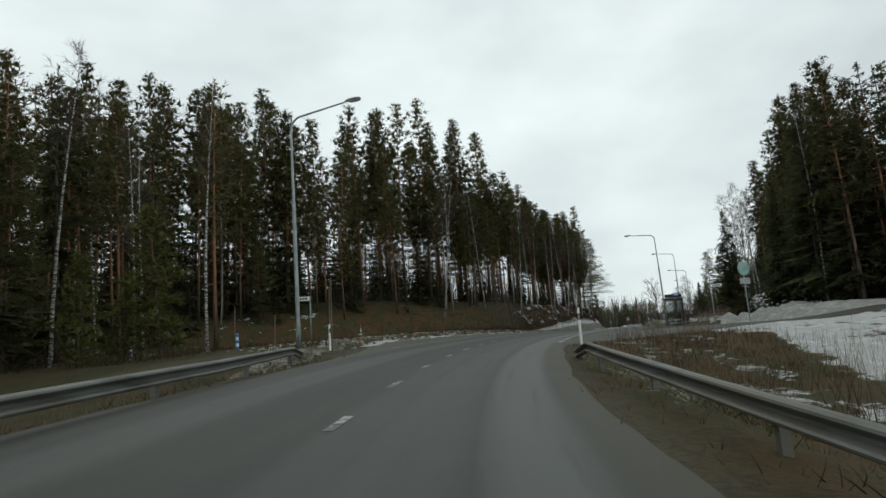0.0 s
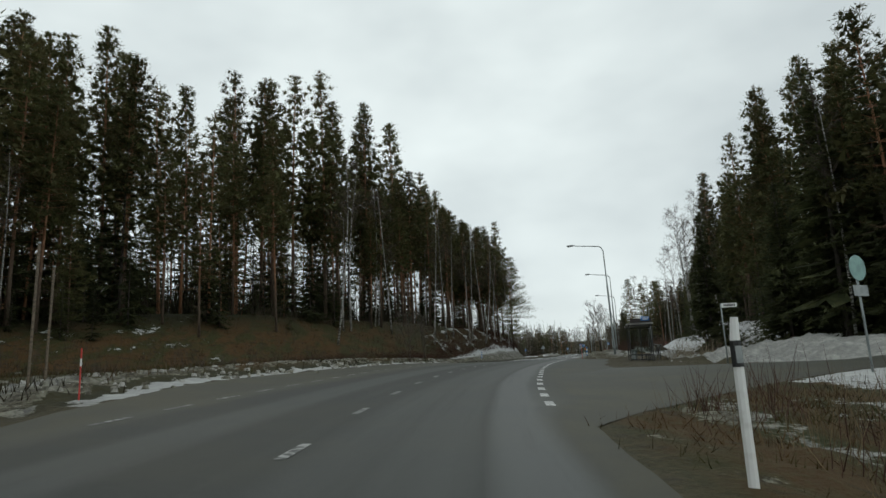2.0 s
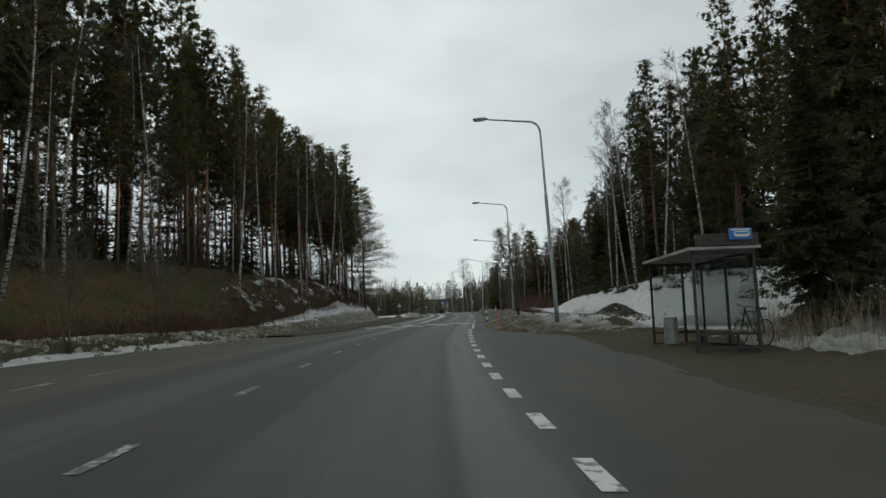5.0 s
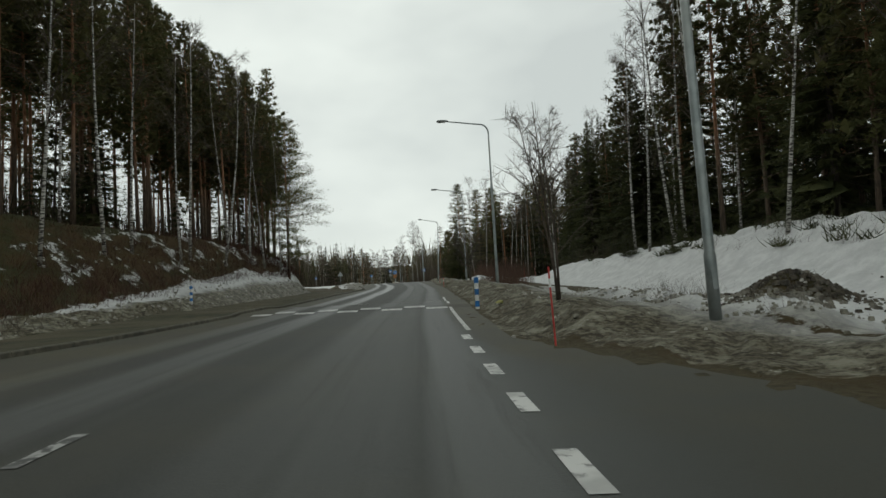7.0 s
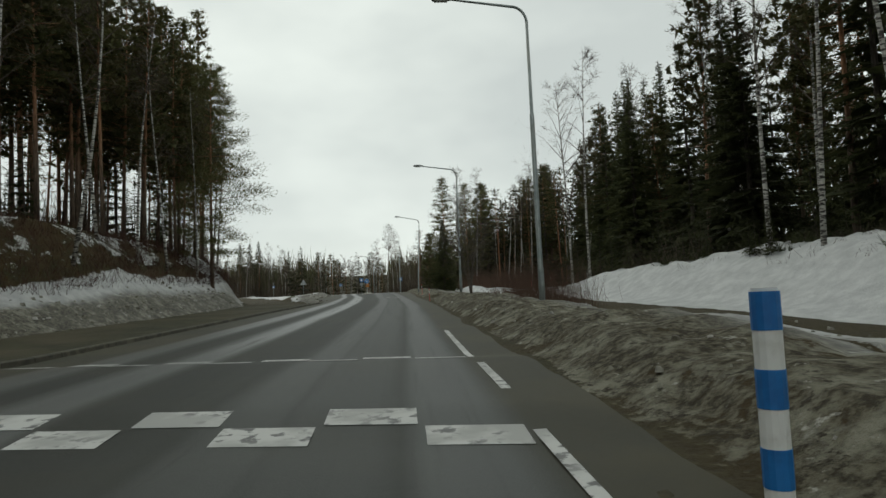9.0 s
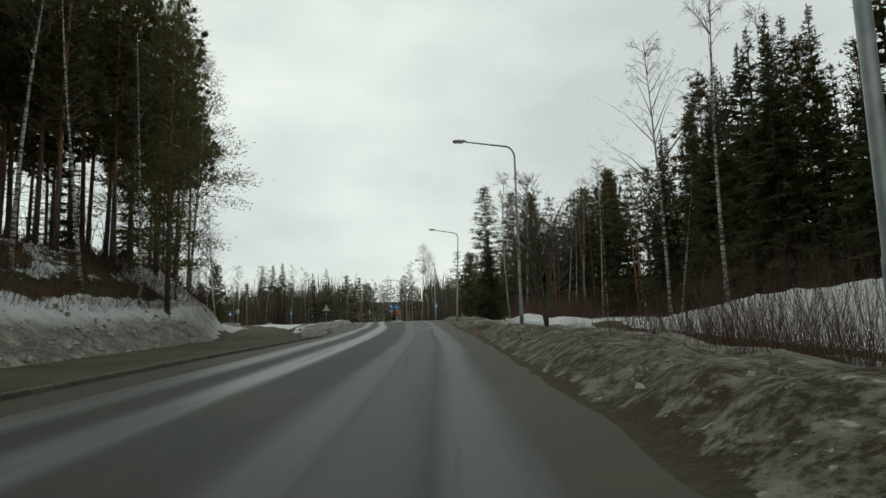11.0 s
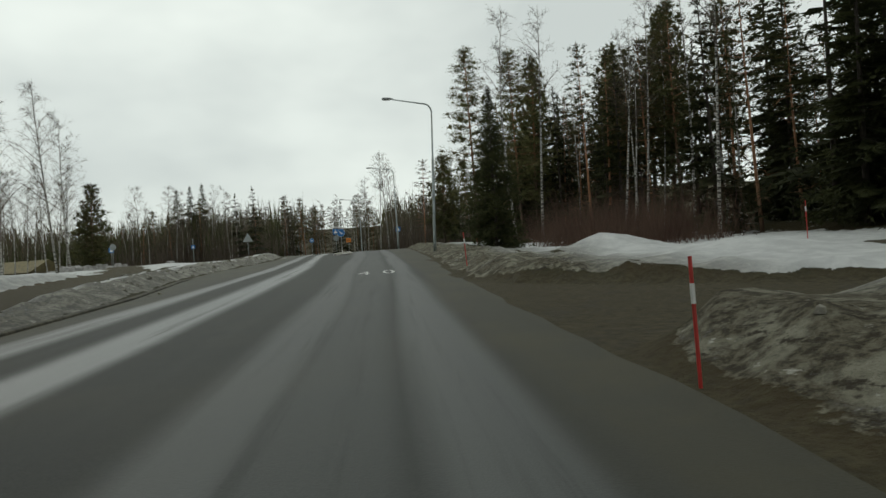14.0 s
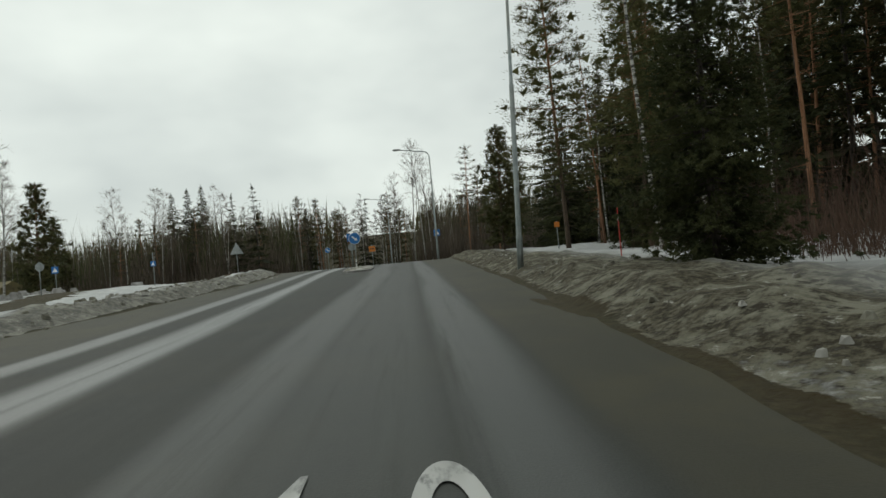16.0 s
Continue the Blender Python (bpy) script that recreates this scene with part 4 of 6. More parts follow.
def street_name(s, d, tall, turn, width=0.95, flag=1):
    t = sign_post("street_name_sign", "white street name plate on a slim steel post", s, d, tall, turn)
    x0, x1 = (0.03, width) if flag > 0 else (-width, -0.03)
    sh = Shape()
    sh.poly([(x0, 0, tall - 0.1), (x1, 0, tall - 0.1), (x1, 0, tall + 0.1), (x0, 0, tall + 0.1)], 0.03)
    p = part("plate", sh, WHITE, t, "white name plate")
    for k in range(7):
        x = x0 + 0.12 + k * (x1 - x0 - 0.24) / 6
        part("text_bar", box((x, -0.018, tall), (0.055, 0.006, 0.1)), BLACK, p)


street_name(49.9, -9.75, 2.82, 0, 0.72)
street_name(29.4, 10.6, 2.3, 15, 0.72, -1)
for s, d, tall in ((31.5, 10.6, 3.0), (30.0, 9.8, 3.4), (28.9, 14.4, 2.3), (29.5, 12.6, 1.7)):
    t = thing("wooden_post", "slim weathered pole in the verge", "post", "verge poles", standing(s, d, 0, 0.2))
    part("pole", rod((0, 0, 0), (0.04, 0, tall), r=0.03, sides=7), WOOD, t)
    part("cap", rod((0.04, 0, tall), (0.04, 0, tall + 0.03), r=0.036, sides=7), STEEL, t)


# ---- traffic islands ----
def island(s0, s1, d0, d1):
    t = tagged(new("traffic_island"), "low kerbed traffic island covered with dirty snow", "traffic island", "traffic islands")
    sh = Shape()
    top, n = [], 20
    for k in range(n):
        a = 2 * math.pi * k / n
        u, w = math.cos(a), math.sin(a)
        top.append(((s0 + s1) / 2 + (s1 - s0) / 2 * math.copysign(abs(u) ** 0.6, u), (d0 + d1) / 2 + (d1 - d0) / 2 * math.copysign(abs(w) ** 0.6, w)))
    lo_ = [spot(a, b, -0.05, road=True) for a, b in top]
    hi_ = [spot(a, b, 0.13, road=True) for a, b in top]
    sh.add(lo_ + hi_, [(i, (i + 1) % n, (i + 1) % n + n, i + n) for i in range(n)] + [tuple(range(n, 2 * n))])
    part("kerb", sh, STONE, t, "grey kerb")
    mound = Shape()
    c = spot((s0 + s1) / 2, (d0 + d1) / 2, 0.30, road=True)
    mid = [spot((s0 + s1) / 2 + (a - (s0 + s1) / 2) * 0.8, (d0 + d1) / 2 + (b - (d0 + d1) / 2) * 0.75, 0.17 + 0.08 * random.random(), road=True) for a, b in top]
    low_ = [spot((s0 + s1) / 2 + (a - (s0 + s1) / 2) * 0.95, (d0 + d1) / 2 + (b - (d0 + d1) / 2) * 0.93, 0.12, road=True) for a, b in top]
    mound.add(low_ + mid + [c], [(i, (i + 1) % n, (i + 1) % n + n, i + n) for i in range(n)] + [(i + n, (i + 1) % n + n, 2 * n) for i in range(n)])
    part("snow_crust", mound, CLOD, t, "dirty snow crust", smooth=True)


island(193.5, 201, 2.0, 3.9)
island(226, 233, 8.6, 10.6)


# ---- bus shelter with a bicycle beside it ----
def bus_shelter(s, d):
    """Local x runs to the right away from the road, y along it; the open side faces the road."""
    t = thing("bus_shelter", "small glazed bus shelter with dark steel frame and pale roof", "bus shelter", "", standing(s, d) @ pose(0, 0, 0, 0, 1.4))
    wide, deep, tall = 1.47, 3.3, 2.42
    for x, y in ((0, 0), (wide, 0), (0, deep), (wide, deep), (wide, deep / 2), (wide * 0.62, deep)):
        part("frame_post", box((x, y, tall / 2 - 0.05), (0.062, 0.062, tall + 0.1)), DARK_STEEL, t)
    for z in (0.1, 0.42, tall - 0.06):
        part("rail", box((wide / 2, 0, z), (wide, 0.05, 0.06)), DARK_STEEL, t)
        part("rail", box((wide / 2, deep, z), (wide, 0.05, 0.06)), DARK_STEEL, t)
        part("rail", box((wide, deep / 2, z), (0.05, deep, 0.06)), DARK_STEEL, t)
    for x0, x1, y in ((0.06, wide - 0.06, 0), (0.06, wide * 0.60, deep), (wide * 0.64, wide - 0.06, deep)):
        g = part("pane", box(((x0 + x1) / 2, y, 1.42), (x1 - x0, 0.012, 1.66)), GLASS, t, "clear glass pane")
        g.visible_shadow = False
    for y0, y1 in ((0.06, deep / 2 - 0.06), (deep / 2 + 0.06, deep - 0.06)):
        g = part("pane", box((wide, (y0 + y1) / 2, 1.42), (0.012, y1 - y0, 1.66)), GLASS, t, "clear glass pane")
        g.visible_shadow = False
    roof = Shape()
    roof.add([(-0.16, -0.2, tall + 0.0), (wide + 0.1, -0.2, tall + 0.03), (wide + 0.1, deep + 0.2, tall + 0.03), (-0.16, deep + 0.2, tall + 0.0),
              (-0.16, -0.2, tall + 0.07), (wide + 0.1, -0.2, tall + 0.10), (wide + 0.1, deep + 0.2, tall + 0.10), (-0.16, deep + 0.2, tall + 0.07)],
             [(3, 2, 1, 0), (4, 5, 6, 7), (0, 1, 5, 4), (1, 2, 6, 5), (2, 3, 7, 6), (3, 0, 4, 7)])
    part("roof", roof, ROOFING, t, "pale weathered slanted roof")
    part("fascia", box((wide * 0.55, -0.1, tall + 0.24), (wide * 0.95, 0.3, 0.28)), FASCIA, t, "dark red-brown fascia box")
    sign = part("stop_sign", box((wide * 0.72, -0.29, tall + 0.36), (0.54, 0.05, 0.27)), BLUE, t, "blue bus stop sign")
    part("bus_symbol", box((wide * 0.74, -0.32, tall + 0.35), (0.36, 0.012, 0.13)), WHITE, sign, "white bus symbol")
    part("bus_symbol", box((wide * 0.74, -0.328, tall + 0.37), (0.30, 0.01, 0.045)), BLUE, sign)
    for x in (0.62, 0.86):
        part("wheel_symbol", box((wide * x, -0.328, tall + 0.29), (0.05, 0.01, 0.03)), BLUE, sign)
    part("text_bar", box((wide * 0.72, -0.32, tall + 0.455), (0.46, 0.012, 0.03)), WHITE, sign)
    bench = part("bench", box((wide - 0.35, deep / 2, 0.47), (0.36, deep - 0.5, 0.05)), WOOD, t, "grey timber bench")
    for y in (0.5, deep - 0.5):
        part("bench_leg", box((wide - 0.3, y, 0.22), (0.06, 0.06, 0.46)), DARK_STEEL, bench)
    part("bin", rod((wide * 0.25, deep - 0.35, 0.1), (wide * 0.25, deep - 0.35, 0.85), r=0.19, sides=14), SIGN_BACK, t, "grey waste bin")


bus_shelter(62.6, -6.15)


def bicycle(m):
    t = thing("bicycle", "dark parked bicycle leaning by the bus shelter", "bicycle", "", m)
    for y in (0.0, 1.05):
        wheel = Shape()
        n = 22
        wheel.tube([(0, y + 0.33 * math.cos(2 * math.pi * k / n), 0.35 + 0.33 * math.sin(2 * math.pi * k / n)) for k in range(n + 1)], [0.018] * (n + 1), 6, False)
        w = part("wheel", wheel, BLACK, t)
        spokes = Shape()
        for k in range(12):
            a = 2 * math.pi * k / 12
            spokes.tube([(0, y, 0.35), (0, y + 0.31 * math.cos(a), 0.35 + 0.31 * math.sin(a))], [0.003, 0.003], 3)
        part("spokes", spokes, STEEL, w)
    fr = Shape()
    for a, b in (((0, 0, 0.35), (0, 0.22, 0.85)), ((0, 0.22, 0.85), (0, 0.85, 0.9)), ((0, 0.45, 0.35), (0, 0.85, 0.9)), ((0, 0.45, 0.35), (0, 0.22, 0.9)), ((0, 0, 0.35), (0, 0.45, 0.35)), ((0, 1.05, 0.35), (0, 0.85, 1.0))):
        fr.tube([a, b], [0.018, 0.018], 6)
    part("frame", fr, DARK_STEEL, t)
    part("handlebar", rod((-0.28, 0.8, 1.05), (0, 0.86, 1.02), (0.28, 0.8, 1.05), r=0.014), STEEL, t)
    part("saddle", box((0, 0.2, 0.95), (0.15, 0.26, 0.06)), BLACK, t)


bicycle(standing(63.2, -8.0, 8) @ pose(0, 0, 0, 0, 8))


# ---- trees ----
def tuft_mesh(name, centres, ways, k, length, width, material_, rng, spread=0.8, sizes=None, core=None):
    """Many small needle blades: k round each centre, roughly along that centre's way; core: the triangles of the dense inside."""
    c, w = np.repeat(np.asarray(centres), k, 0), np.repeat(np.asarray(ways), k, 0)
    n = len(c)
    blade = w + rng.normal(0, spread, (n, 3))
    blade /= np.linalg.norm(blade, axis=1, keepdims=True) + 1e-9
    big = np.ones((n, 1)) if sizes is None else np.repeat(np.asarray(sizes), k)[:, None]
    size = length * big * rng.uniform(0.6, 1.25, (n, 1))
    side = np.cross(blade, rng.normal(0, 1, (n, 3)))
    side /= np.linalg.norm(side, axis=1, keepdims=True) + 1e-9
    root = c + rng.normal(0, length * 0.25, (n, 3)) * big * np.array((1, 1, 0.6))
    half = side * width * (0.4 + 0.6 * big) * rng.uniform(0.6, 1.3, (n, 1))
    verts = np.stack([root - half, root + half, root + blade * size], 1).reshape(-1, 3)
    if core:
        verts = np.concatenate((verts, np.asarray(core, float).reshape(-1, 3)))
    me = bpy.data.meshes.new(name)
    me.from_pydata(verts.tolist(), [], np.arange(len(verts)).reshape(-1, 3).tolist())
    me.materials.append(material_)
    return me


def stem_points(h, bend, rng, n=7):
    ph, k = rng.uniform(0, 6.28), rng.uniform(0.3, 1.0) * bend
    return [Vector((k * math.sin(2.2 * u + ph) - k * math.sin(ph), k * math.cos(1.7 * u + ph) - k * math.cos(ph), u * h)) for u in np.linspace(0, 1, n)]


def on_stem(pts, u):
    f = min(max(u, 0), 0.999) * (len(pts) - 1)
    i = int(f)
    return pts[i].lerp(pts[i + 1], f - i)


def pine_kind(seed, h=24.0, bare=0.5, reach=2.5, dense=1.08, needle=None, blade=0.26, k=17, one_sided=0.0, whorl=0.6, inside=3):
    """Tall Scots pine: long bare stem, dead snags, tiers of boughs that end in flat pads of needles."""
    rng = np.random.default_rng(seed)
    pts = stem_points(h, 0.35, rng)
    wood = Shape()
    r0 = 0.0060 * h + 0.02
    wood.tube(pts, [r0 * (1.15 if i == 0 else 1) * (1 - 0.93 * i / 6) + 0.012 for i in range(7)], 7)
    centres, ways, sizes, core = [], [], [], []

    def pad(c, out, radius, n, size):
        for j in range(inside):
            a = rng.uniform(0, 6.28)
            tilt = rng.normal(0, 0.2 if j < 2 else 0.5, 3)
            core.extend((c.x + min(radius * 0.52, 0.32) * math.cos(a + q * 2.1), c.y + min(radius * 0.52, 0.32) * math.sin(a + q * 2.1), c.z + radius * tilt[q]) for q in range(3))
        for q in rng.normal(0, 1, (n, 3)):
            off = np.array((q[0] * radius * 0.52, q[1] * radius * 0.52, q[2] * radius * 0.24))
            centres.append((c.x + off[0], c.y + off[1], c.z + off[2]))
            ways.append((out.x * 0.35 + q[0] * 0.5, out.y * 0.35 + q[1] * 0.5, 0.5))
            sizes.append(size)

    z = bare * h
    while z < h - 0.25:
        u = (z - bare * h) / (h - bare * h)
        root = on_stem(pts, z / h)
        start = rng.uniform(0, 6.28)
        count = int(rng.integers(4, 7))
        for j in range(count):
            a = start + 6.28 * j / count + rng.normal(0, 0.3)
            length = reach * (1 + one_sided * math.cos(a)) * (0.55 + 0.45 * min(1, u / 0.25)) * (1 - u) ** 0.72 * rng.uniform(0.5, 1.15) + 0.3
            lift = rng.uniform(-0.12, 0.28) + 0.75 * u ** 2
            out = Vector((math.cos(a), math.sin(a), 0))
            mid = root + out * length * 0.55 + Vector((0, 0, lift * length * 0.30))
            tip = root + out * length + Vector((0, 0, lift * length * 0.8))
            wood.tube([root, mid.lerp(tip, 0.5)], [0.03 * length / reach + 0.012, 0.006], 3, False)
            for _ in range(2 + int(dense * length * 1.0)):
                v = rng.uniform(0.26, 1.0)
                c = root.lerp(mid, v / 0.55) if v < 0.55 else mid.lerp(tip, (v - 0.55) / 0.45)
                side = Vector((-out.y, out.x, 0)) * rng.normal(0, 0.17 * length * v)
                pad(c + side + Vector((0, 0, rng.normal(0, 0.08))), out, 0.15 * length + 0.2, k, 1 - 0.2 * u)
        z += whorl * rng.uniform(0.75, 1.2) * (1.1 - 0.35 * u)
    for _ in range(int(h * 1.5)):
        zz, a, length = rng.uniform(0.25 * bare, bare + 0.08) * h, rng.uniform(0, 6.28), rng.uniform(0.4, 1.9)
        root = on_stem(pts, zz / h)
        end = root + Vector((math.cos(a), math.sin(a), rng.uniform(-0.35, 0.15))) * length
        wood.add([root + Vector((0, 0, 0.022)), root - Vector((0, 0, 0.022)), end], [(0, 1, 2)])
        wood.add([root.lerp(end, 0.45), root.lerp(end, 0.52), end + Vector(rng.normal(0, 0.25, 3))], [(0, 1, 2)])
    for q in range(7):
        pad(pts[-1] - Vector((0, 0, 0.24 * q)), Vector((0, 0, 0)), 0.16 + 0.07 * q, max(4, k // 2), 0.75)
    return h, wood.mesh("trunk", PINE_BARK, True), tuft_mesh("crown", centres, ways, 1, blade, blade * 0.11, needle or PINE_NEEDLE, rng, 0.4, sizes, core)


def spruce_kind(seed, h=16.0, low=0.06, ratio=0.2, k=5, blade=0.34, step_=0.40, full=4.2, solid=True):
    """Dense dark spruce: a narrow cone of drooping boughs."""
    rng = np.random.default_rng(seed)
    pts = stem_points(h, 0.12, rng)
    wood = Shape()
    wood.tube(pts, [(0.0085 * h + 0.02) * (1 - 0.95 * i / 6) + 0.01 for i in range(7)], 7)
    centres, ways, sizes, core = [], [], [], []
    z = low * h
    while z < h - 0.15:
        u = (z - low * h) / (h - low * h)
        for _ in range(int(rng.integers(5, 8))):
            a = rng.uniform(0, 6.28)
            length = ratio * h * (1 - u) ** 1.0 * rng.uniform(0.65, 1.15) * (0.75 + 0.25 * min(1, u / 0.1)) + 0.12
            droop = -0.45 + 0.75 * u + rng.uniform(-0.12, 0.12)
            root = on_stem(pts, z / h)
            out = Vector((math.cos(a), math.sin(a), 0))
            mid = root + out * length * 0.55 + Vector((0, 0, droop * length * 0.62))
            tip = root + out * length + Vector((0, 0, droop * length * 0.80))
            wood.add([root + Vector((0, 0, 0.02)), root - Vector((0, 0, 0.02)), mid.lerp(tip, 0.6)], [(0, 1, 2)])
            if solid:
                side = Vector((-out.y, out.x, rng.uniform(-0.4, 0.4))) * length * rng.uniform(0.12, 0.22)
                near, far = root.lerp(mid, 0.75), mid.lerp(tip, 0.8)
                core.extend((tuple(root), tuple(near + side), tuple(near - side), tuple(near + side), tuple(far), tuple(near - side)))
            for q in range(max(2, int(length * full))):
                v = rng.uniform(0.2, 1.02)
                p = root.lerp(mid, v / 0.55) if v < 0.55 else mid.lerp(tip, (v - 0.55) / 0.45)
                wob = 0.16 * length * v
                centres.append((p.x + rng.normal(0, wob), p.y + rng.normal(0, wob), p.z + rng.normal(-0.08, 0.10)))
                ways.append((out.x * 0.9, out.y * 0.9, -0.35 + 0.6 * u))
                sizes.append(1 - 0.6 * u)
        z += step_ * rng.uniform(0.7, 1.25) * (1.15 - 0.5 * u)
    top = pts[-1]
    for q in range(8):
        centres.append((top.x, top.y, top.z - 0.1 * q))
        ways.append((0, 0, 1))
        sizes.append(0.35)
    return h, wood.mesh("trunk", SPRUCE_BARK, True), tuft_mesh("crown", centres, ways, k, blade, blade * 0.12, SPRUCE_NEEDLE, rng, 0.55, sizes, core)


def bare_kind(seed, h=17.0, start=0.35, bark=None, twig=None, spread=0.26, steep=1.1, count=26, twigs=7, thick=0.0047, stems=1, bend=0.7, droop=0.35, solid=False, twig_width=0.008):
    """A leafless tree: stem, ascending boughs, branches and a haze of fine twigs."""
    rng = np.random.default_rng(seed)
    wood, fine = Shape(), Shape()
    for q in range(stems):
        pts = stem_points(h * (1 - 0.12 * q), bend, rng)
        if stems > 1:
            a = 6.28 * q / stems + rng.uniform(0, 1)
            pts = [p + Vector((math.cos(a), math.sin(a), 0)) * (0.045 + 0.15 * max(0.0, p.z - 0.6)) for p in pts]
        wood.tube(pts, [(thick * h + 0.02) * (1 - 0.94 * i / 6) + 0.008 for i in range(7)], 7)
        for _ in range(count):
            u = start + (0.98 - start) * rng.uniform(0, 1) ** 0.9
            a = rng.uniform(0, 6.28)
            length = spread * h * (1.02 - u) ** 0.7 * rng.uniform(0.5, 1.15) + 0.3
            root = on_stem(pts, u)
            way = Vector((math.cos(a), math.sin(a), steep * rng.uniform(0.6, 1.4))).normalized()
            mid = root + way * length * 0.6
            tip = mid + (way + Vector((0, 0, -0.25))).normalized() * length * 0.4
            fine.tube([root, mid, tip], [0.010 + 0.008 * length, 0.007 + 0.003 * length, 0.005], 3, False)
            for _ in range(5):
                v = rng.uniform(0.25, 1.0)
                p = root.lerp(mid, v / 0.6) if v < 0.6 else mid.lerp(tip, (v - 0.6) / 0.4)
                sway = (way + Vector(rng.normal(0, 0.55, 3))).normalized()
                sub = length * rng.uniform(0.25, 0.5)
                end = p + sway * sub
                if solid:
                    fine.tube([p, end], [0.010, 0.004], 4, False)
                else:
                    fine.add([p + Vector((0.009, 0, 0)), p - Vector((0.005, 0.008, 0)), end], [(0, 1, 2)])
                for _ in range(twigs):
                    b = p.lerp(end, rng.uniform(0.2, 1.0))
                    tw = (sway + Vector(rng.normal(0, 0.6, 3)) + Vector((0, 0, -droop))).normalized() * rng.uniform(0.3, 0.75)
                    side = tw.cross(Vector(rng.normal(0, 1, 3))).normalized() * twig_width
                    fine.add([b - side, b + side, b + tw], [(0, 1, 2)])
    return h, wood.mesh("trunk", bark or BIRCH, True), fine.mesh("crown", twig or TWIG)


def plant(kind, name, label, s, d, height, turn, group="", lean=0.0, category="tree", sink=0.12, top_name="crown"):
    h0, trunk, crown = kind
    k = height / h0
    t = thing(name, label, category, group)
    p = spot(s, d)
    t.matrix_basis = pose(p.x, p.y, p.z - sink, 0, lean, turn) @ Matrix.Diagonal((k, k, k, 1))
    part("trunk", trunk, None, t)
    part(top_name, crown, None, t)
    return t


pines = [pine_kind(11, bare=0.45, reach=3.4), pine_kind(12, bare=0.40, reach=3.2), pine_kind(13, bare=0.50, reach=3.5), pine_kind(14, bare=0.45, reach=3.0),
         pine_kind(15, bare=0.32, reach=3.5, whorl=0.8), pine_kind(16, bare=0.42, reach=3.2, whorl=0.8), pine_kind(19, bare=0.36, reach=3.1)]
edge_pine = pine_kind(20, h=17.0, bare=0.16, reach=4.6, dense=1.9, whorl=0.7, inside=0, k=48, blade=0.22)
road_pine = pine_kind(27, h=18.5, bare=0.22, reach=3.6, dense=1.2, whorl=0.6, k=44, blade=0.2, inside=1)
bushy_pine = pine_kind(29, h=11.0, bare=0.08, reach=2.9, dense=1.5, whorl=0.46, k=20, blade=0.24)
lone_pine = pine_kind(26, h=22.0, bare=0.55, reach=2.9, dense=1.3, whorl=0.5, inside=3, k=34, blade=0.22)
stout_pines = [pine_kind(61, h=17.0, bare=0.3, reach=2.9), pine_kind(62, h=17.0, bare=0.4, reach=2.6), pine_kind(63, h=17.0, bare=0.22, reach=3.1)]
leafy_pine = pine_kind(17, h=16.0, bare=0.12, reach=3.0, dense=1.3, whorl=0.6, k=30, inside=1)
young_pine = pine_kind(18, h=8.0, bare=0.10, reach=2.0, needle=YOUNG_NEEDLE, blade=0.2, whorl=0.45, k=14)
spruces = [spruce_kind(21), spruce_kind(22, ratio=0.17), spruce_kind(23, low=0.12, ratio=0.22)]
big_spruce = spruce_kind(24, h=11.0, low=0.03, ratio=0.24, k=10, blade=0.24, step_=0.22, full=7.0)
cone_spruce = spruce_kind(28, h=16.0, low=0.15, ratio=0.21, k=5, blade=0.4, step_=0.34, full=5.0)
near_spruce = spruce_kind(25, h=9.5, low=0.03, ratio=0.21, k=18, blade=0.13, step_=0.13, full=17.0, solid=False)
birches = [bare_kind(31), bare_kind(32, start=0.45), bare_kind(33, h=15.0, spread=0.22), bare_kind(34, start=0.5, bend=1.1)]
tall_bare = bare_kind(35, h=11.0, start=0.22, bark=GREY_TWIG, twig=GREY_TWIG, spread=0.56, steep=1.2, count=24, twigs=7, stems=4, droop=-0.25, solid=True, thick=0.0050)
stem_trio = bare_kind(36, h=7.0, start=0.25, bark=TWIG, twig=GREY_TWIG, spread=0.34, steep=1.15, count=15, twigs=4, stems=3, droop=-0.2, bend=0.5, solid=True, thick=0.0036)
mid_pines = [pine_kind(51, h=20.0, bare=0.5, reach=3.0, k=6, dense=0.7, blade=0.44, inside=2, whorl=1.0), pine_kind(52, h=20.0, bare=0.48, reach=2.8, k=6, dense=0.7, blade=0.44, inside=2, whorl=1.0),
             pine_kind(53, h=20.0, bare=0.42, reach=3.1, k=6, dense=0.7, blade=0.44, inside=2, whorl=1.05), pine_kind(54, h=20.0, bare=0.55, reach=3.0, k=6, dense=0.7, blade=0.44, inside=2, whorl=1.0)]
mid_spruces = [spruce_kind(55, k=4, step_=0.85, blade=0.54, ratio=0.22, full=3.3), spruce_kind(56, k=4, step_=0.85, blade=0.54, ratio=0.19, full=3.3)]
mid_birches = [bare_kind(57, count=20, twigs=5), bare_kind(58, count=20, twigs=5, start=0.5)]
far_pines = [pine_kind(41, h=13.0, bare=0.35, reach=2.5, k=5, dense=0.7, blade=0.46, inside=2, whorl=0.95), pine_kind(42, h=13.0, bare=0.2, reach=2.7, k=5, dense=0.7, blade=0.46, inside=2, whorl=0.95)]
far_spruces = [spruce_kind(43, h=13.0, k=4, step_=0.8, blade=0.54, full=3.2), spruce_kind(44, h=13.0, k=4, step_=0.8, blade=0.54, full=3.2, ratio=0.18)]
far_birches = [bare_kind(45, h=13.0, count=20, twigs=5, start=0.2, spread=0.24, twig=BROWN_TWIG, twig_width=0.022), bare_kind(46, h=13.0, count=18, twigs=5, start=0.3, spread=0.26, twig=BROWN_TWIG, twig_width=0.022)]
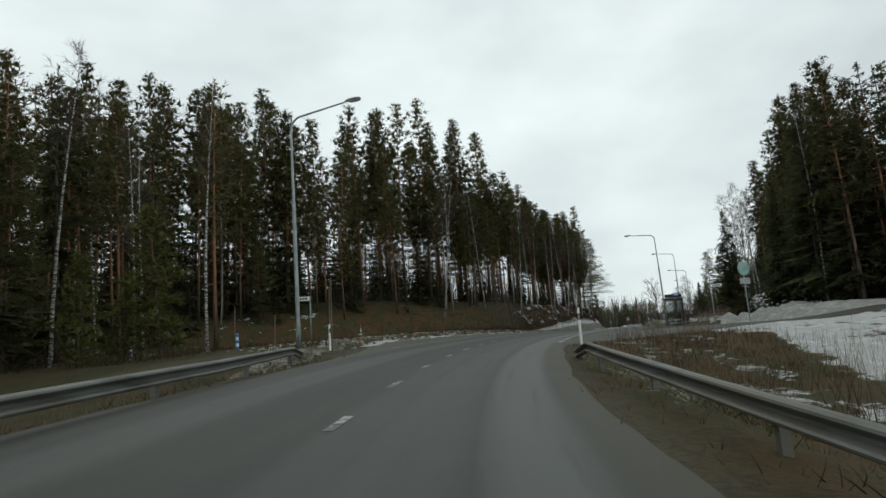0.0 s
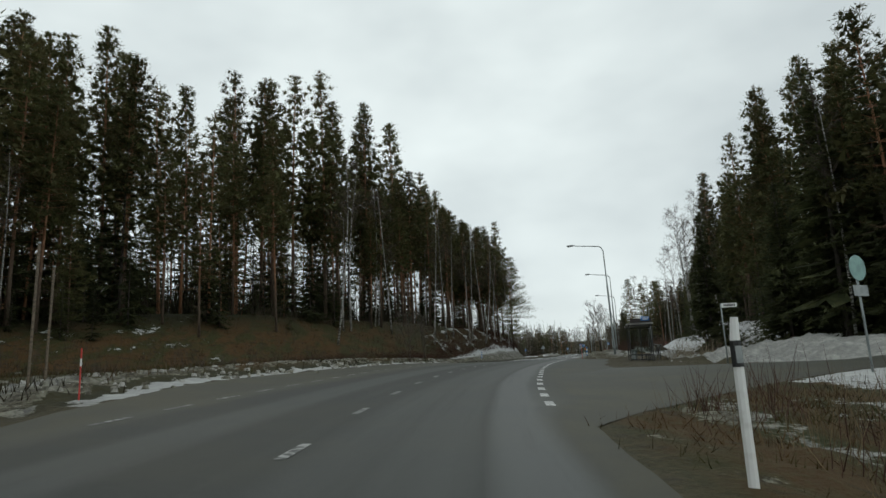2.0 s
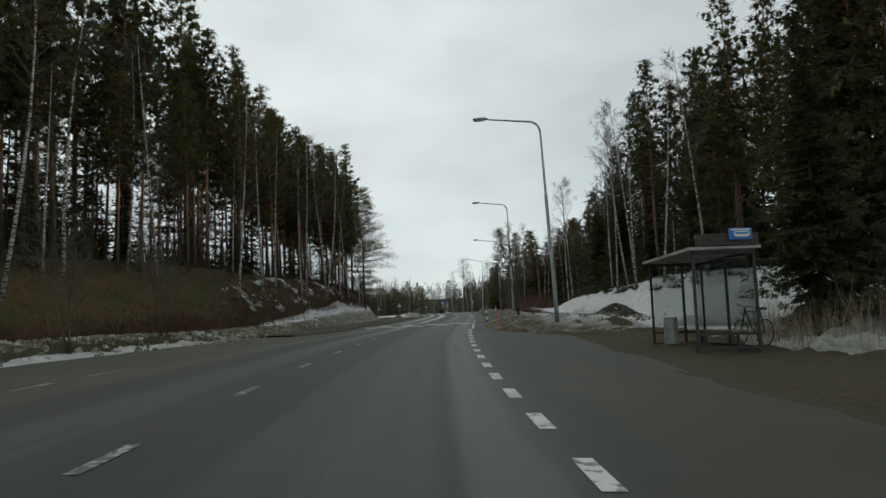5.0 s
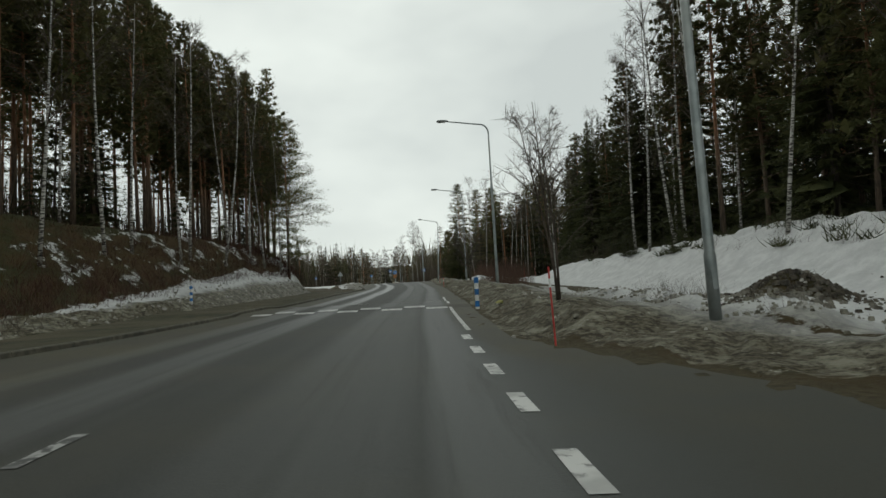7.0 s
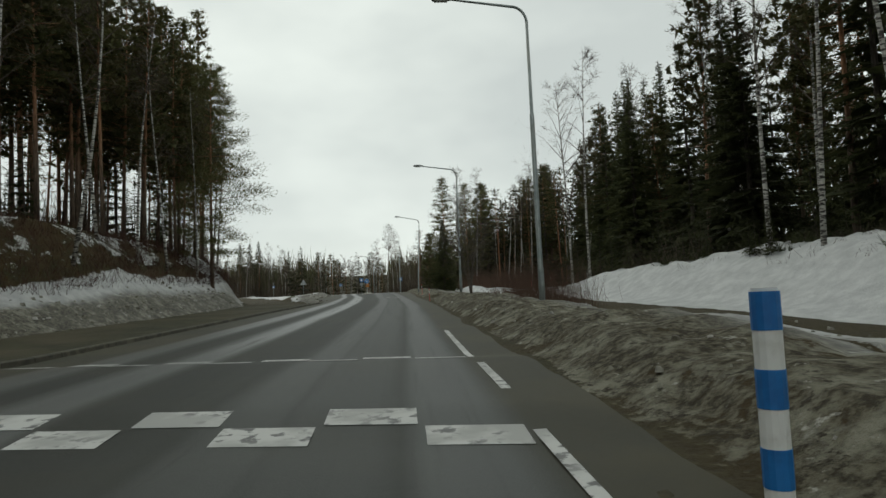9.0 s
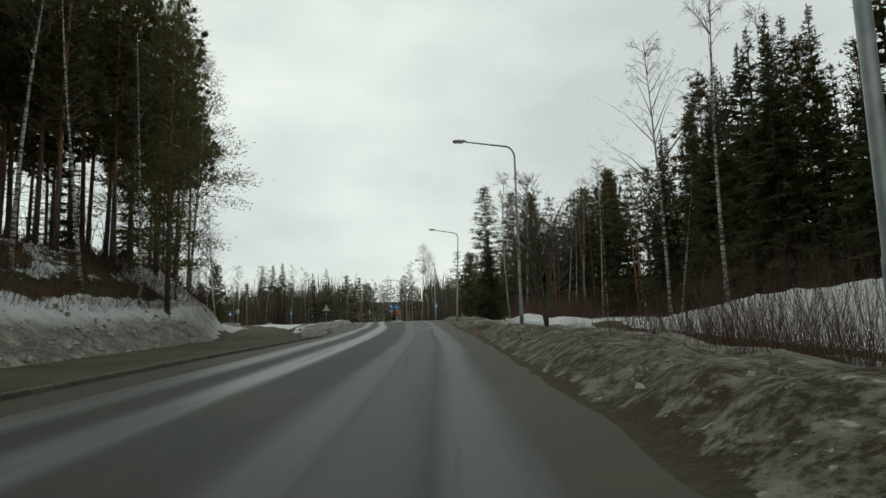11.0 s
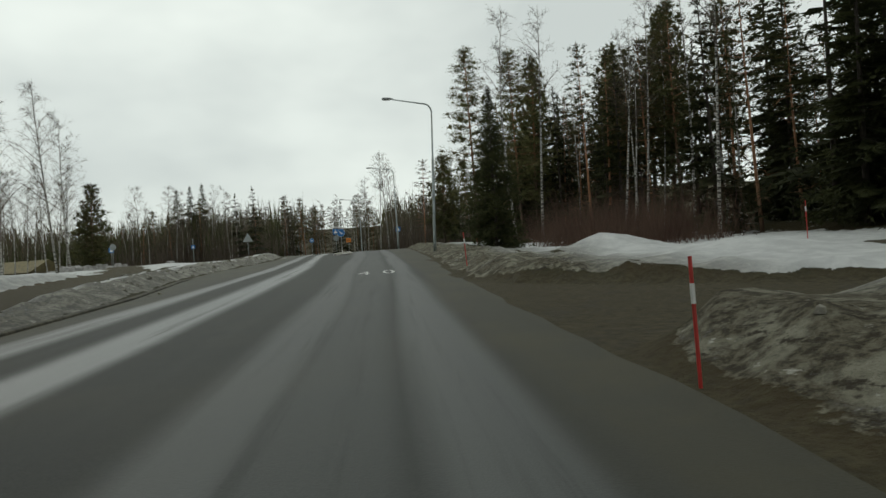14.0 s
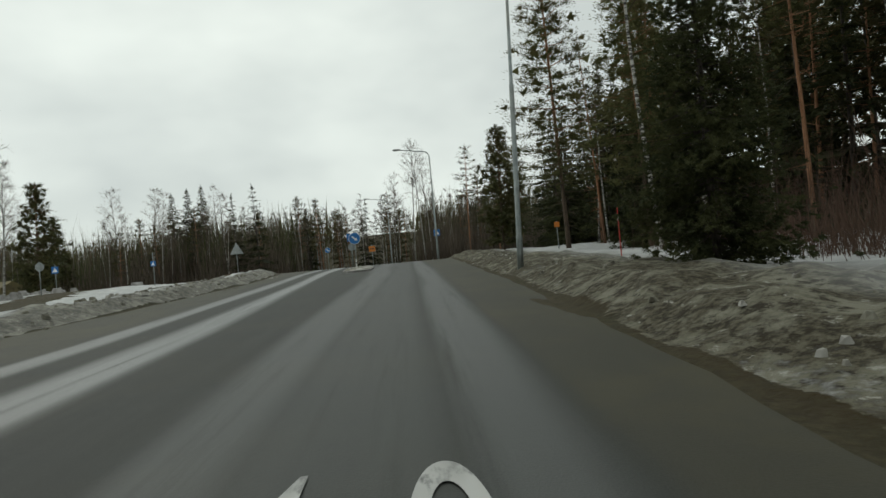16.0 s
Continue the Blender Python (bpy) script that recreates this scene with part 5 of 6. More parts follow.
wide_birch = bare_kind(48, h=17.0, start=0.3, count=40, twigs=5, spread=0.42, steep=1.0, droop=0.1, thick=0.0055)
dense_birch = bare_kind(47, h=15.0, start=0.22, count=38, twigs=9, twig=BROWN_TWIG, spread=0.3)
rng = np.random.default_rng(5)
PINE_TXT = "tall Scots pine with a bare reddish stem on the forest edge"
SPRUCE_TXT = "dark green spruce in the roadside forest"
BIRCH_TXT = "leafless white-stemmed birch at the forest edge"


def pick_kind(kind, full, lighter):
    """A given kind, or one at random; "mid" asks for the lighter ones deep in the wood."""
    if kind == "mid":
        return lighter[int(rng.integers(len(lighter)))]
    return kind or full[int(rng.integers(len(full)))]


def pine_at(s, d, height, kind=None, label=PINE_TXT, lean=0.0, group="roadside pines"):
    kind = "mid" if kind is None and d > 60 else kind
    return plant(pick_kind(kind, pines, mid_pines), "pine_tree", label, s, d, height, rng.uniform(0, 360), group, lean)


def spruce_at(s, d, height, kind=None, label=SPRUCE_TXT):
    return plant(pick_kind(kind, spruces, mid_spruces), "spruce_tree", label, s, d, height, rng.uniform(0, 360), "roadside spruces")


def birch_at(s, d, height, kind=None, label=BIRCH_TXT, lean=0.0):
    return plant(pick_kind(kind, birches, mid_birches), "birch_tree", label, s, d, height, rng.uniform(0, 360), "roadside birches", lean, top_name="crown")


class Grove:
    """The depth of a wood, past counting: many trees joined into one mesh."""
    def __init__(self):
        self.items, self.cache = [], {}

    def add(self, kind, s, d, height):
        p, k = spot(s, d), height / kind[0]
        self.items.append((kind, pose(p.x, p.y, p.z - 0.12, rng.uniform(-2, 2), rng.uniform(-2, 2), rng.uniform(0, 360)) @ Matrix.Diagonal((k, k, k, 1))))

    def arrays(self, me):
        if me.name not in self.cache:
            me.calc_loop_triangles()
            v, t = np.empty(len(me.vertices) * 3, np.float32), np.empty(len(me.loop_triangles) * 3, np.int32)
            me.vertices.foreach_get("co", v)
            me.loop_triangles.foreach_get("vertices", t)
            self.cache[me.name] = (v.reshape(-1, 3), t)
        return self.cache[me.name]

    def build(self, name, label):
        slots, vs, ts, ms, n = [], [], [], [], 0
        for kind, m in self.items:
            turn, shift = np.array(m.to_3x3()), np.array(m.translation)
            for me in kind[1:]:
                v, t = self.arrays(me)
                if me.materials[0] not in slots:
                    slots.append(me.materials[0])
                vs.append(v @ turn.T + shift)
                ts.append(t + n)
                ms.append(np.full(len(t) // 3, slots.index(me.materials[0]), np.int32))
                n += len(v)
        me, tri = bpy.data.meshes.new(name), np.concatenate(ts)
        me.vertices.add(n)
        me.vertices.foreach_set("co", np.concatenate(vs).astype(np.float32).reshape(-1))
        me.loops.add(len(tri))
        me.loops.foreach_set("vertex_index", tri.astype(np.int32))
        me.polygons.add(len(tri) // 3)
        me.polygons.foreach_set("loop_start", np.arange(0, len(tri), 3, dtype=np.int32))
        for mat in slots:
            me.materials.append(mat)
        me.polygons.foreach_set("material_index", np.concatenate(ms))
        me.update(calc_edges=True)
        return tagged(new(name, me), label, "forest", kind="stuff")


def any_of(kinds):
    return kinds[int(rng.integers(len(kinds)))]


# the pines that make the skyline of the ridge
for s, d, h in ((43.8, 50.7, 27), (49.3, 52, 27), (48.3, 46.6, 27), (53.1, 47.1, 27), (55.7, 44.6, 27), (59.4, 43.8, 27), (66.9, 46, 27), (64.3, 37.5, 27),
                (82.4, 43.1, 30), (85.8, 40.5, 30), (81.4, 36.0, 30.3), (84.8, 33.4, 30.3), (84.7, 30.4, 30.5), (86.3, 27.2, 30.5), (94.6, 24.9, 30), (103.5, 24.6, 30)):
    pine_at(s, d, h)
for s, d, h in ((71, 42.6, 28.5), (79.9, 44.9, 28.5), (80.9, 32.3, 28.5), (87.5, 25.9, 27.5), (118.4, 25.6, 25), (124.6, 24.1, 25), (133.3, 30.4, 27),
                (129.3, 24.3, 24), (150, 25.8, 23), (146, 19.8, 23), (140, 17.4, 19.5), (150.3, 18.9, 24.5), (112, 23, 25), (108, 26, 25)):
    pine_at(s, d, h)
for s, d, h in ((94.5, 39.6, 28), (95.8, 33.9, 28), (96.2, 30.3, 28), (97.2, 27.0, 28), (127.1, 36.2, 26), (129.8, 32.4, 26), (130.2, 27.8, 26), (136.0, 26.1, 25),
                (144.0, 26.3, 25), (136.8, 22.3, 22), (142.3, 19.8, 21), (58.0, 40.0, 26), (62.0, 44.0, 26), (51.0, 41.0, 25)):
    pine_at(s, d, h)
pine_at(137.5, 14.2, 17.5, edge_pine, "pine with long boughs low over the bank at the ridge end")
pine_at(162.0, 21.3, 22.0, lone_pine, "tall single pine with a long bare orange stem")
pine_at(147.0, 19.0, 15.0, pines[4])
pine_at(156.5, 21.5, 13.0, leafy_pine)
for s, d, h in ((122.0, 19.0, 19), (126.5, 17.6, 18), (129.0, 20.5, 20), (132.0, 17.2, 18), (134.5, 19.6, 20), (136.0, 16.4, 17), (139.5, 19.8, 21), (142.0, 16.6, 18),
                (143.5, 21.5, 21), (116.0, 20.0, 19), (112.5, 19.5, 18), (148.5, 17.8, 19), (152.5, 20.5, 20), (127.0, 22.5, 22), (120.0, 22.0, 21), (107.0, 21.0, 21), (101.0, 21.5, 22), (155.0, 23.5, 19)):
    pine_at(s, d, h)
for s, d, h in ((130.5, 15.2, 15), (135.0, 14.6, 14), (140.8, 15.0, 15), (145.5, 15.8, 16), (126.0, 15.4, 15)):
    birch_at(s, d, h, lean=rng.uniform(-3, 3))
for s, d, h in ((77.0, 21.2, 19), (84.4, 23.1, 20), (98, 17.7, 17), (104.3, 17.8, 18), (107.2, 17.6, 16), (113.6, 16.4, 17), (111.4, 16.2, 15), (118.3, 15.4, 17), (91.5, 21, 18), (123.5, 16.6, 16)):
    birch_at(s, d, h, lean=rng.uniform(-3, 3))
for s, d, h in ((24.0, 25.0, 17), (21.0, 27.5, 18), (27.0, 29.0, 19), (33.0, 28.5, 18), (38.0, 30.0, 19), (16.0, 24.5, 17), (42.0, 34.0, 20)):
    pine_at(s, d, h)
plant(leafy_pine, "pine_tree", "low-boughed dark pine before the forest", 25.0, 23.5, 11.0, 15, "roadside pines")
plant(leafy_pine, "pine_tree", "low-boughed dark pine before the forest", 18.0, 22.0, 12.0, 115, "roadside pines")
plant(leafy_pine, "pine_tree", "low-boughed dark pine before the forest", 57.0, 33.0, 9.0, 215, "roadside pines")
for s, d, h in ((27.4, 23.5, 18), (35.7, 31.3, 18), (39.1, 33.3, 17), (30.7, 21.1, 14), (27.5, 14.9, 13.5), (31.0, 22.0, 13)):
    birch_at(s, d, h)
plant(young_pine, "pine_tree", "bushy young yellow-green pine beside the footpath", 27.0, 17.0, 7.4, 40, "young pines")
plant(young_pine, "pine_tree", "bushy young yellow-green pine beside the footpath", 24.0, 18.6, 5.0, 140, "young pines")
plant(young_pine, "pine_tree", "bushy young yellow-green pine beside the footpath", 27.5, 19.4, 4.5, 240, "young pines")

# forest of the ridge: single trees along its front, the rest joined
ridge_wood = Grove()
for i in range(160):
    s = rng.uniform(28, 152)
    u = rng.uniform(0, 0.22) if i < 62 else rng.uniform(0.15, 0.8)
    foot = float(along(s, (20, 36), (48, 28), (62, 25), (76, 20), (100, 17), (120, 16), (150, 17)))
    d = foot + 4 + 32 * u
    height = rng.uniform(17, 24) * (0.84 if d < foot + 9 else 1.0)
    kind = rng.uniform()
    if i < 62:
        if kind < 0.7:
            pine_at(s, d, height)
        elif kind < 0.8:
            spruce_at(s, d, height * 0.5)
        else:
            birch_at(s, d, height * 0.85)
    else:
        ridge_wood.add(any_of(mid_pines if kind < 0.8 else mid_spruces if kind < 0.9 else mid_birches), s, d, height * (1 if kind < 0.8 else 0.6))
for _ in range(75):
    s, d = rng.uniform(-8, 44), rng.uniform(24, 54)
    ridge_wood.add(any_of(mid_pines if rng.uniform() < 0.7 else mid_spruces), s, d, rng.uniform(16, 22))
for i in range(60):
    s = rng.uniform(-6, 100)
    d = float(along(s, (-6, 26), (20, 34), (48, 44), (62, 42), (76, 38), (100, 32))) + rng.uniform(0, 24)
    ridge_wood.add(any_of(far_spruces), s, d, rng.uniform(5, 13))
for i in range(26):
    s = rng.uniform(14, 60)
    spruce_at(s, float(along(s, (14, 27), (40, 32), (60, 30))) + rng.uniform(0, 8), rng.uniform(2.5, 8), "mid", "small dark spruce in the undergrowth")
for i in range(90):
    s = rng.uniform(40, 150)
    d = float(along(s, (40, 36), (62, 30), (76, 24), (100, 20), (150, 21))) + rng.uniform(0, 26)
    if i < 20:
        spruce_at(s, d, rng.uniform(2.5, 7), "mid", "small dark spruce in the undergrowth")
    else:
        ridge_wood.add(any_of(mid_spruces), s, d, rng.uniform(2.5, 8))
for i in range(125):
    s = rng.uniform(-10, 110)
    d = float(along(s, (-10, 28), (20, 34), (48, 40), (62, 37), (76, 31), (100, 26))) + rng.uniform(0, 14)
    ridge_wood.add(any_of(far_spruces) if i % 3 else far_pines[1], s, d, rng.uniform(6, 13))
fill = np.random.default_rng(77)
for i in range(80):
    s = fill.uniform(6, 66)
    d = float(along(s, (10, 25), (30, 29), (48, 36), (66, 33))) + fill.uniform(0, 13)
    ridge_wood.add((mid_pines[2], mid_spruces[0], mid_pines[1], far_spruces[0])[i % 4], s, d, fill.uniform(9, 18))
for i in range(140):
    s = fill.uniform(14, 104)
    d = float(along(s, (14, 38), (48, 48), (62, 45), (84, 36), (104, 31))) + fill.uniform(0, 22)
    ridge_wood.add((mid_spruces[0], mid_spruces[1], mid_pines[2])[i % 3], s, d, fill.uniform(9, 17))
ridge_wood.build("ridge_forest", "dense dark pine forest on the ridge")

# forest on the right
for s, d, h in ((64.5, -19.8, 20), (62.5, -21.7, 20), (79.3, -19.7, 22), (78.4, -22.7, 22), (78.5, -25.5, 22), (75, -28.3, 22), (103.6, -17.1, 20),
                (90.2, -19, 20.2), (89.3, -21.4, 20), (112, -18.4, 20), (120, -21.5, 18), (125, -18.7, 18), (76.7, -19.7, 20)):
    pine_at(s, d, h)
for s, d, h in ((196, -17, 18), (190.8, -15.5, 17.5), (193.5, -26, 18), (190, -27, 18), (182, -25, 18), (147.6, -20.8, 18)):
    pine_at(s, d, h, any_of(stout_pines))
for s, d, h in ((173.4, -28.0, 19), (159.0, -25.0, 20), (152.8, -24.2, 20.5), (147.7, -23.6, 20), (145.6, -25.8, 21), (162.3, -26.6, 20), (156.8, -27.2, 21), (142.0, -22.5, 18)):
    spruce_at(s, d, h)
pine_at(190.2, -9.8, 18.5, road_pine)
pine_at(184.8, -12.6, 16.6, road_pine)
for s, d, h in ((194.3, -25.3, 18), (181.2, -24.7, 18), (181.8, -29.0, 18), (187.0, -22.0, 17), (176.0, -22.5, 17)):
    pine_at(s, d, h, any_of(stout_pines))
plant(big_spruce, "spruce_tree", "dense dark spruce with boughs down to the snow by the shelter", 68.0, -12.2, 10.5, 75, "roadside spruces")
plant(big_spruce, "spruce_tree", "dense dark spruce with boughs down to the snow by the shelter", 62.0, -16.0, 10.5, 160, "roadside spruces")
for s, d, h in ((139, -19.3, 17), (134.8, -18, 15.5), (168.7, -26, 17), (127.5, -19, 15), (98, -24, 15), (158, -22, 16), (143, -19, 15)):
    spruce_at(s, d, h)
plant(near_spruce, "spruce_tree", "big dense spruce with boughs down to the snow", 165.8, -6.5, 9.0, 30, "roadside spruces")
plant(big_spruce, "spruce_tree", "dense dark spruce behind the snow bank", 186.0, -13.0, 9.0, 200, "roadside spruces")
plant(bushy_pine, "pine_tree", "broad pine with boughs low over the snow", 206.6, -8.6, 10.6, 80, "roadside pines")
for s, d, h in ((98.6, -13.9, 15), (104.1, -14.5, 17), (111.9, -14.7, 16), (108.2, -14.4, 16), (104.8, -15.4, 17), (130.8, -13.0, 16), (87, -15.5, 14), (92, -14.2, 14),
                (150.5, -19.1, 17), (144.7, -21.2, 17), (178.5, -10.6, 18), (179, -12.7, 18), (160, -16, 15), (170, -17, 15), (176, -19, 15)):
    birch_at(s, d, h, lean=rng.uniform(-4, 4))
plant(wide_birch, "birch_tree", "big leafless birch with long spreading boughs", 145.0, -16.0, 19.0, 20, "roadside birches")
plant(stem_trio, "roadside_tree", "young leafless tree with three dark crooked stems", 85.0, -3.8, 5.6, 95, "young roadside trees", top_name="crown")
plant(tall_bare, "roadside_tree", "leafless roadside tree with upswept grey branches", 127.3, -4.3, 5.9, 70, "young roadside trees", top_name="crown")
for s, d, h in ((70.5, 10.3, 4.5), (63.5, 9.4, 4.0)):
    plant(stem_trio, "roadside_tree", "slender young leafless tree beside the kerb", s, d, h, s * 7, "young roadside trees", top_name="crown")
side_wood = Grove()
for i in range(262):
    if i < 180:
        s = rng.uniform(54, 141)
        d = -(18.0 + (4 * rng.uniform() if i < 40 else 4 + 19 * rng.uniform()))
        height = rng.uniform(13.5, 18.5)
    else:
        s = rng.uniform(141, 240)
        d = -(float(along(s, (141, 21), (175, 19), (200, 13), (238, 9))) + 22 * rng.uniform())
        height = rng.uniform(11, 15.5)
    kind = rng.uniform()
    if i < 40 or 180 <= i < 205:
        (pine_at if kind < 0.35 else spruce_at if kind < 0.8 else birch_at)(s, d, height, any_of(stout_pines) if kind < 0.35 else None)
    else:
        side_wood.add(any_of(mid_pines if kind < 0.3 else mid_spruces if kind < 0.9 else mid_birches), s, d, height)
for i in range(72):
    s, d, h = (rng.uniform(76, 130), -rng.uniform(13.4, 16.5), rng.uniform(0.8, 2.6)) if i < 18 else (rng.uniform(70, 190), -rng.uniform(14.5, 24), rng.uniform(1.2, 6))
    if i < 40:
        spruce_at(s, d, h, "mid", "small dark spruce in the undergrowth")
    else:
        side_wood.add(any_of(mid_spruces), s, d - 3, h)
for s, d in ((12, -52), (20, -48), (4, -56), (28, -50), (33, -58), (50, -36), (54, -32), (52, -42), (47, -48), (56, -50), (60, -46)):
    side_wood.add(any_of(mid_spruces), s, d, 15.0)
for i in range(46):
    s = fill.uniform(164, 214)
    d = -float(along(s, (164, 15.5), (180, 14.5), (214, 14))) - fill.uniform(0, 13)
    side_wood.add((mid_pines[i % 4], mid_spruces[i % 2], mid_birches[i % 2])[i % 3], s, d, fill.uniform(11, 16))
for i in range(30):
    side_wood.add(mid_spruces[i % 2], fill.uniform(138, 166), -fill.uniform(22, 32), fill.uniform(12, 18))
side_wood.build("roadside_forest", "dense dark spruce and pine forest beside the road")

# open ground and woods at the far end
for s, d, h in ((189.5, 26.7, 16), (193, 33, 16), (204.6, 32.1, 17), (222, 41, 13), (199, 37, 13), (217, 38, 14), (226, 46, 14), (213, 42, 13), (232, 50, 14), (220, 47, 13), (206, 40, 12), (238, 36, 14), (241, 33, 14), (236, 30, 12), (186, 33, 14), (208, 36, 13), (167.4, 24.5, 16), (182, 30, 15), (210, 44, 12)):
    birch_at(s, d, h, dense_birch)
pine_at(217.5, 35.0, 12.0, bushy_pine)
pine_at(238.0, 44.0, 11.0, bushy_pine)
plant(far_birches[0], "larch_tree", "slender leafless larch before the far wood", 236.5, 21.9, 12.3, 40, "far trees")
pine_at(176, 31, 11, leafy_pine)
for d in (35.0, 32.4, 30.5):
    spruce_at(256, d, 16.0, cone_spruce, "slim spruce standing above the birch wood")
birch_at(252, 27.5, 15)
for s, d, h in ((243, -3.2, 18), (245, -1.8, 18.5), (248, -4.5, 17), (256, 0.8, 16)):
    birch_at(s, d, h, birches[1])


far_wood = Grove()


def far_tree(s, d, h):
    kind = rng.uniform()
    if s < 250 and 43 < d < 68:
        return
    far_wood.add(any_of(far_birches if kind < (0.76 if d > 12 else 0.66) else far_pines if kind < 0.88 else far_spruces), s, d, h)


for _ in range(210):
    far_tree(rng.uniform(246, 292), rng.uniform(-45, 36), rng.uniform(9, 13))
for _ in range(130):
    far_tree(rng.uniform(232, 288), rng.uniform(17, 72), rng.uniform(8, 11.5))
for _ in range(80):
    far_tree(rng.uniform(255, 290), rng.uniform(60, 160), rng.uniform(9.5, 14))
for _ in range(45):
    far_tree(rng.uniform(150, 260), rng.uniform(72, 130), rng.uniform(9, 13))
for _ in range(70):
    far_tree(rng.uniform(300, 335), rng.uniform(-60, 160), rng.uniform(5, 8.5))
far_wood.build("far_wood", "mixed bare birch and conifer wood closing the distance")


# ---- scrub, grass and rubble of uncounted pieces ----
def scrub(name, label, material_, places, low, high, per, spread, width=0.012, lean=0.35, category="scrub"):
    """Thin upright stems, some per place."""
    verts, faces = [], []
    for s, d in places:
        c, grow = spot(s, d), rng.uniform(0.6, 1.12)
        for _ in range(per):
            p = c + Vector((rng.normal(0, spread), rng.normal(0, spread), -0.08))
            hgt = rng.uniform(low, high) * grow
            way = Vector((rng.normal(0, lean), rng.normal(0, lean), 1)).normalized() * hgt
            side = way.cross(Vector((rng.normal(), rng.normal(), 0.1))).normalized() * width
            mid = p + way * 0.5 + Vector((rng.normal(0, 0.05), rng.normal(0, 0.05), 0)) * hgt
            n = len(verts)
            verts += [p - side, p + side, mid - side * 0.6, mid + side * 0.6, p + way * 1.05]
            faces += [(n, n + 1, n + 3, n + 2), (n + 2, n + 3, n + 4)]
    me = bpy.data.meshes.new(name)
    me.from_pydata([tuple(v) for v in verts], [], faces)
    me.materials.append(material_)
    return tagged(new(name, me), label, category, kind="stuff")


def scatter(n, s0, s1, d0, d1):
    out = []
    for _ in range(n):
        s, d = rng.uniform(s0, s1), rng.uniform(d0, d1)
        if 220 < s < 250 and 43 < d < 68:
            continue
        if not paved(np.array(s), np.array(d)) and path_left(np.array(s), np.array(d)) < 0.2 and path_right(np.array(s), np.array(d)) < 0.2 and drive_right(np.array(s), np.array(d)) < 0.2:
            out.append((s, d))
    return out


ridge_scrub = [(s, float(along(s, (62, 19), (76, 14), (100, 14.6), (130, 14.2), (150, 15.0))) + u) for s, u in zip(rng.uniform(64, 150, 1500), np.abs(rng.normal(0, 2.6, 1500)))]
scrub("ridge_scrub", "low red-brown leafless scrub at the foot of the ridge", RED_TWIG, ridge_scrub, 0.3, 1.05, 20, 0.5, 0.009, 0.5)
scrub("ridge_grass", "brown dead grass and heather on the ridge slope", HEATHER, scatter(1100, 24, 78, 9.5, 34) + scatter(420, 78, 100, 15, 30) + scatter(420, 100, 150, 15, 24), 0.15, 0.5, 14, 0.5, 0.014)
scrub("slope_brush", "dark leafless brush scattered over the ridge slope", TWIG, scatter(170, 24, 90, 11.5, 32), 0.4, 1.3, 14, 0.4, 0.010, 0.4)
scrub("verge_brush", "bare brown bushes standing in the dirty snow beyond the guardrail", RED_TWIG, scatter(46, 6, 33, -9.5, -3.4), 0.5, 1.5, 16, 0.28, 0.008, 0.3)
scrub("verge_weeds", "flattened brown weeds on the verge", HEATHER, scatter(900, 2, 36, -9, -1.9) + scatter(300, -4, 22, 5.4, 9), 0.08, 0.35, 14, 0.3, 0.010, 0.8)
scrub("verge_grass", "yellowed dead grass and weeds beyond the guardrail", STRAW, scatter(230, 2, 31, -9, -2.7) + scatter(70, -6, 20, 5.6, 9), 0.25, 0.9, 10, 0.3, 0.006, 0.25)
scrub("field_reeds", "thin dry reeds standing in the snowy field", STRAW, scatter(190, 0, 26, -13, -4.5), 0.5, 1.3, 10, 0.35, 0.006, 0.12)
scrub("bank_willow", "red-brown willow shoots behind the snow bank", THICKET_TWIG, scatter(120, 110.0, 120, -7.2, -4.8) + scatter(6, 60, 68, -14, -11), 0.8, 2.6, 22, 0.5, 0.0045, 0.25)
scrub("bank_shoots", "thin dry shoots rising through the snow behind the bank", STRAW, scatter(60, 118, 133, -7.6, -5.6), 0.3, 0.8, 10, 0.3, 0.006, 0.2)
scrub("shelter_reeds", "pale dry reeds and shoots standing in snow by the shelter", PALE_STRAW, scatter(40, 61, 68, -11.6, -9.0), 0.7, 1.8, 14, 0.35, 0.009, 0.16)
scrub("debris_twigs", "brown twigs and leaves in a heap of ploughed debris", BROWN_TWIG, scatter(70, 79, 90, -9.2, -5.6), 0.08, 0.32, 16, 0.3, 0.005, 0.9)
scrub("pole_bush", "fine grey leafless bush in the snow behind the lamp post", GREY_TWIG, scatter(16, 85.5, 89.5, -9.0, -7.2), 0.4, 1.1, 22, 0.3, 0.0045, 0.4)
scrub("slope_juniper", "low dark green bushes on the snow slope under the trees", SPRUCE_NEEDLE, scatter(46, 84, 122, -17.5, -13.4), 0.2, 0.8, 60, 0.26, 0.02, 0.8)
scrub("wood_scrub", "brown leafless thicket under the trees", BROWN_TWIG, scatter(50, 118, 152, -20, -14) + scatter(40, 168, 182, -18, -13), 0.8, 3.2, 12, 0.6, 0.010, 0.25)
scrub("red_thicket", "red-brown leafless thicket rising from the snow", THICKET_TWIG, scatter(60, 168, 180, -14, -10) + scatter(260, 157.5, 169, -15.5, -9.5), 1.0, 3.8, 16, 0.6, 0.009, 0.28)
scrub("slope_scrub", "dark bare bushes along the top of the snow slope", TWIG, scatter(150, 76, 128, -18.5, -13.2), 0.15, 0.8, 20, 0.28, 0.006, 0.55)
scrub("far_scrub", "grey-brown leafless thicket before the far wood", TWIG, scatter(1500, 238, 268, -44, 36) + scatter(900, 228, 280, 17, 90) + scatter(700, 255, 300, 60, 160), 1.2, 5.0, 9, 1.2, 0.05, 0.14)
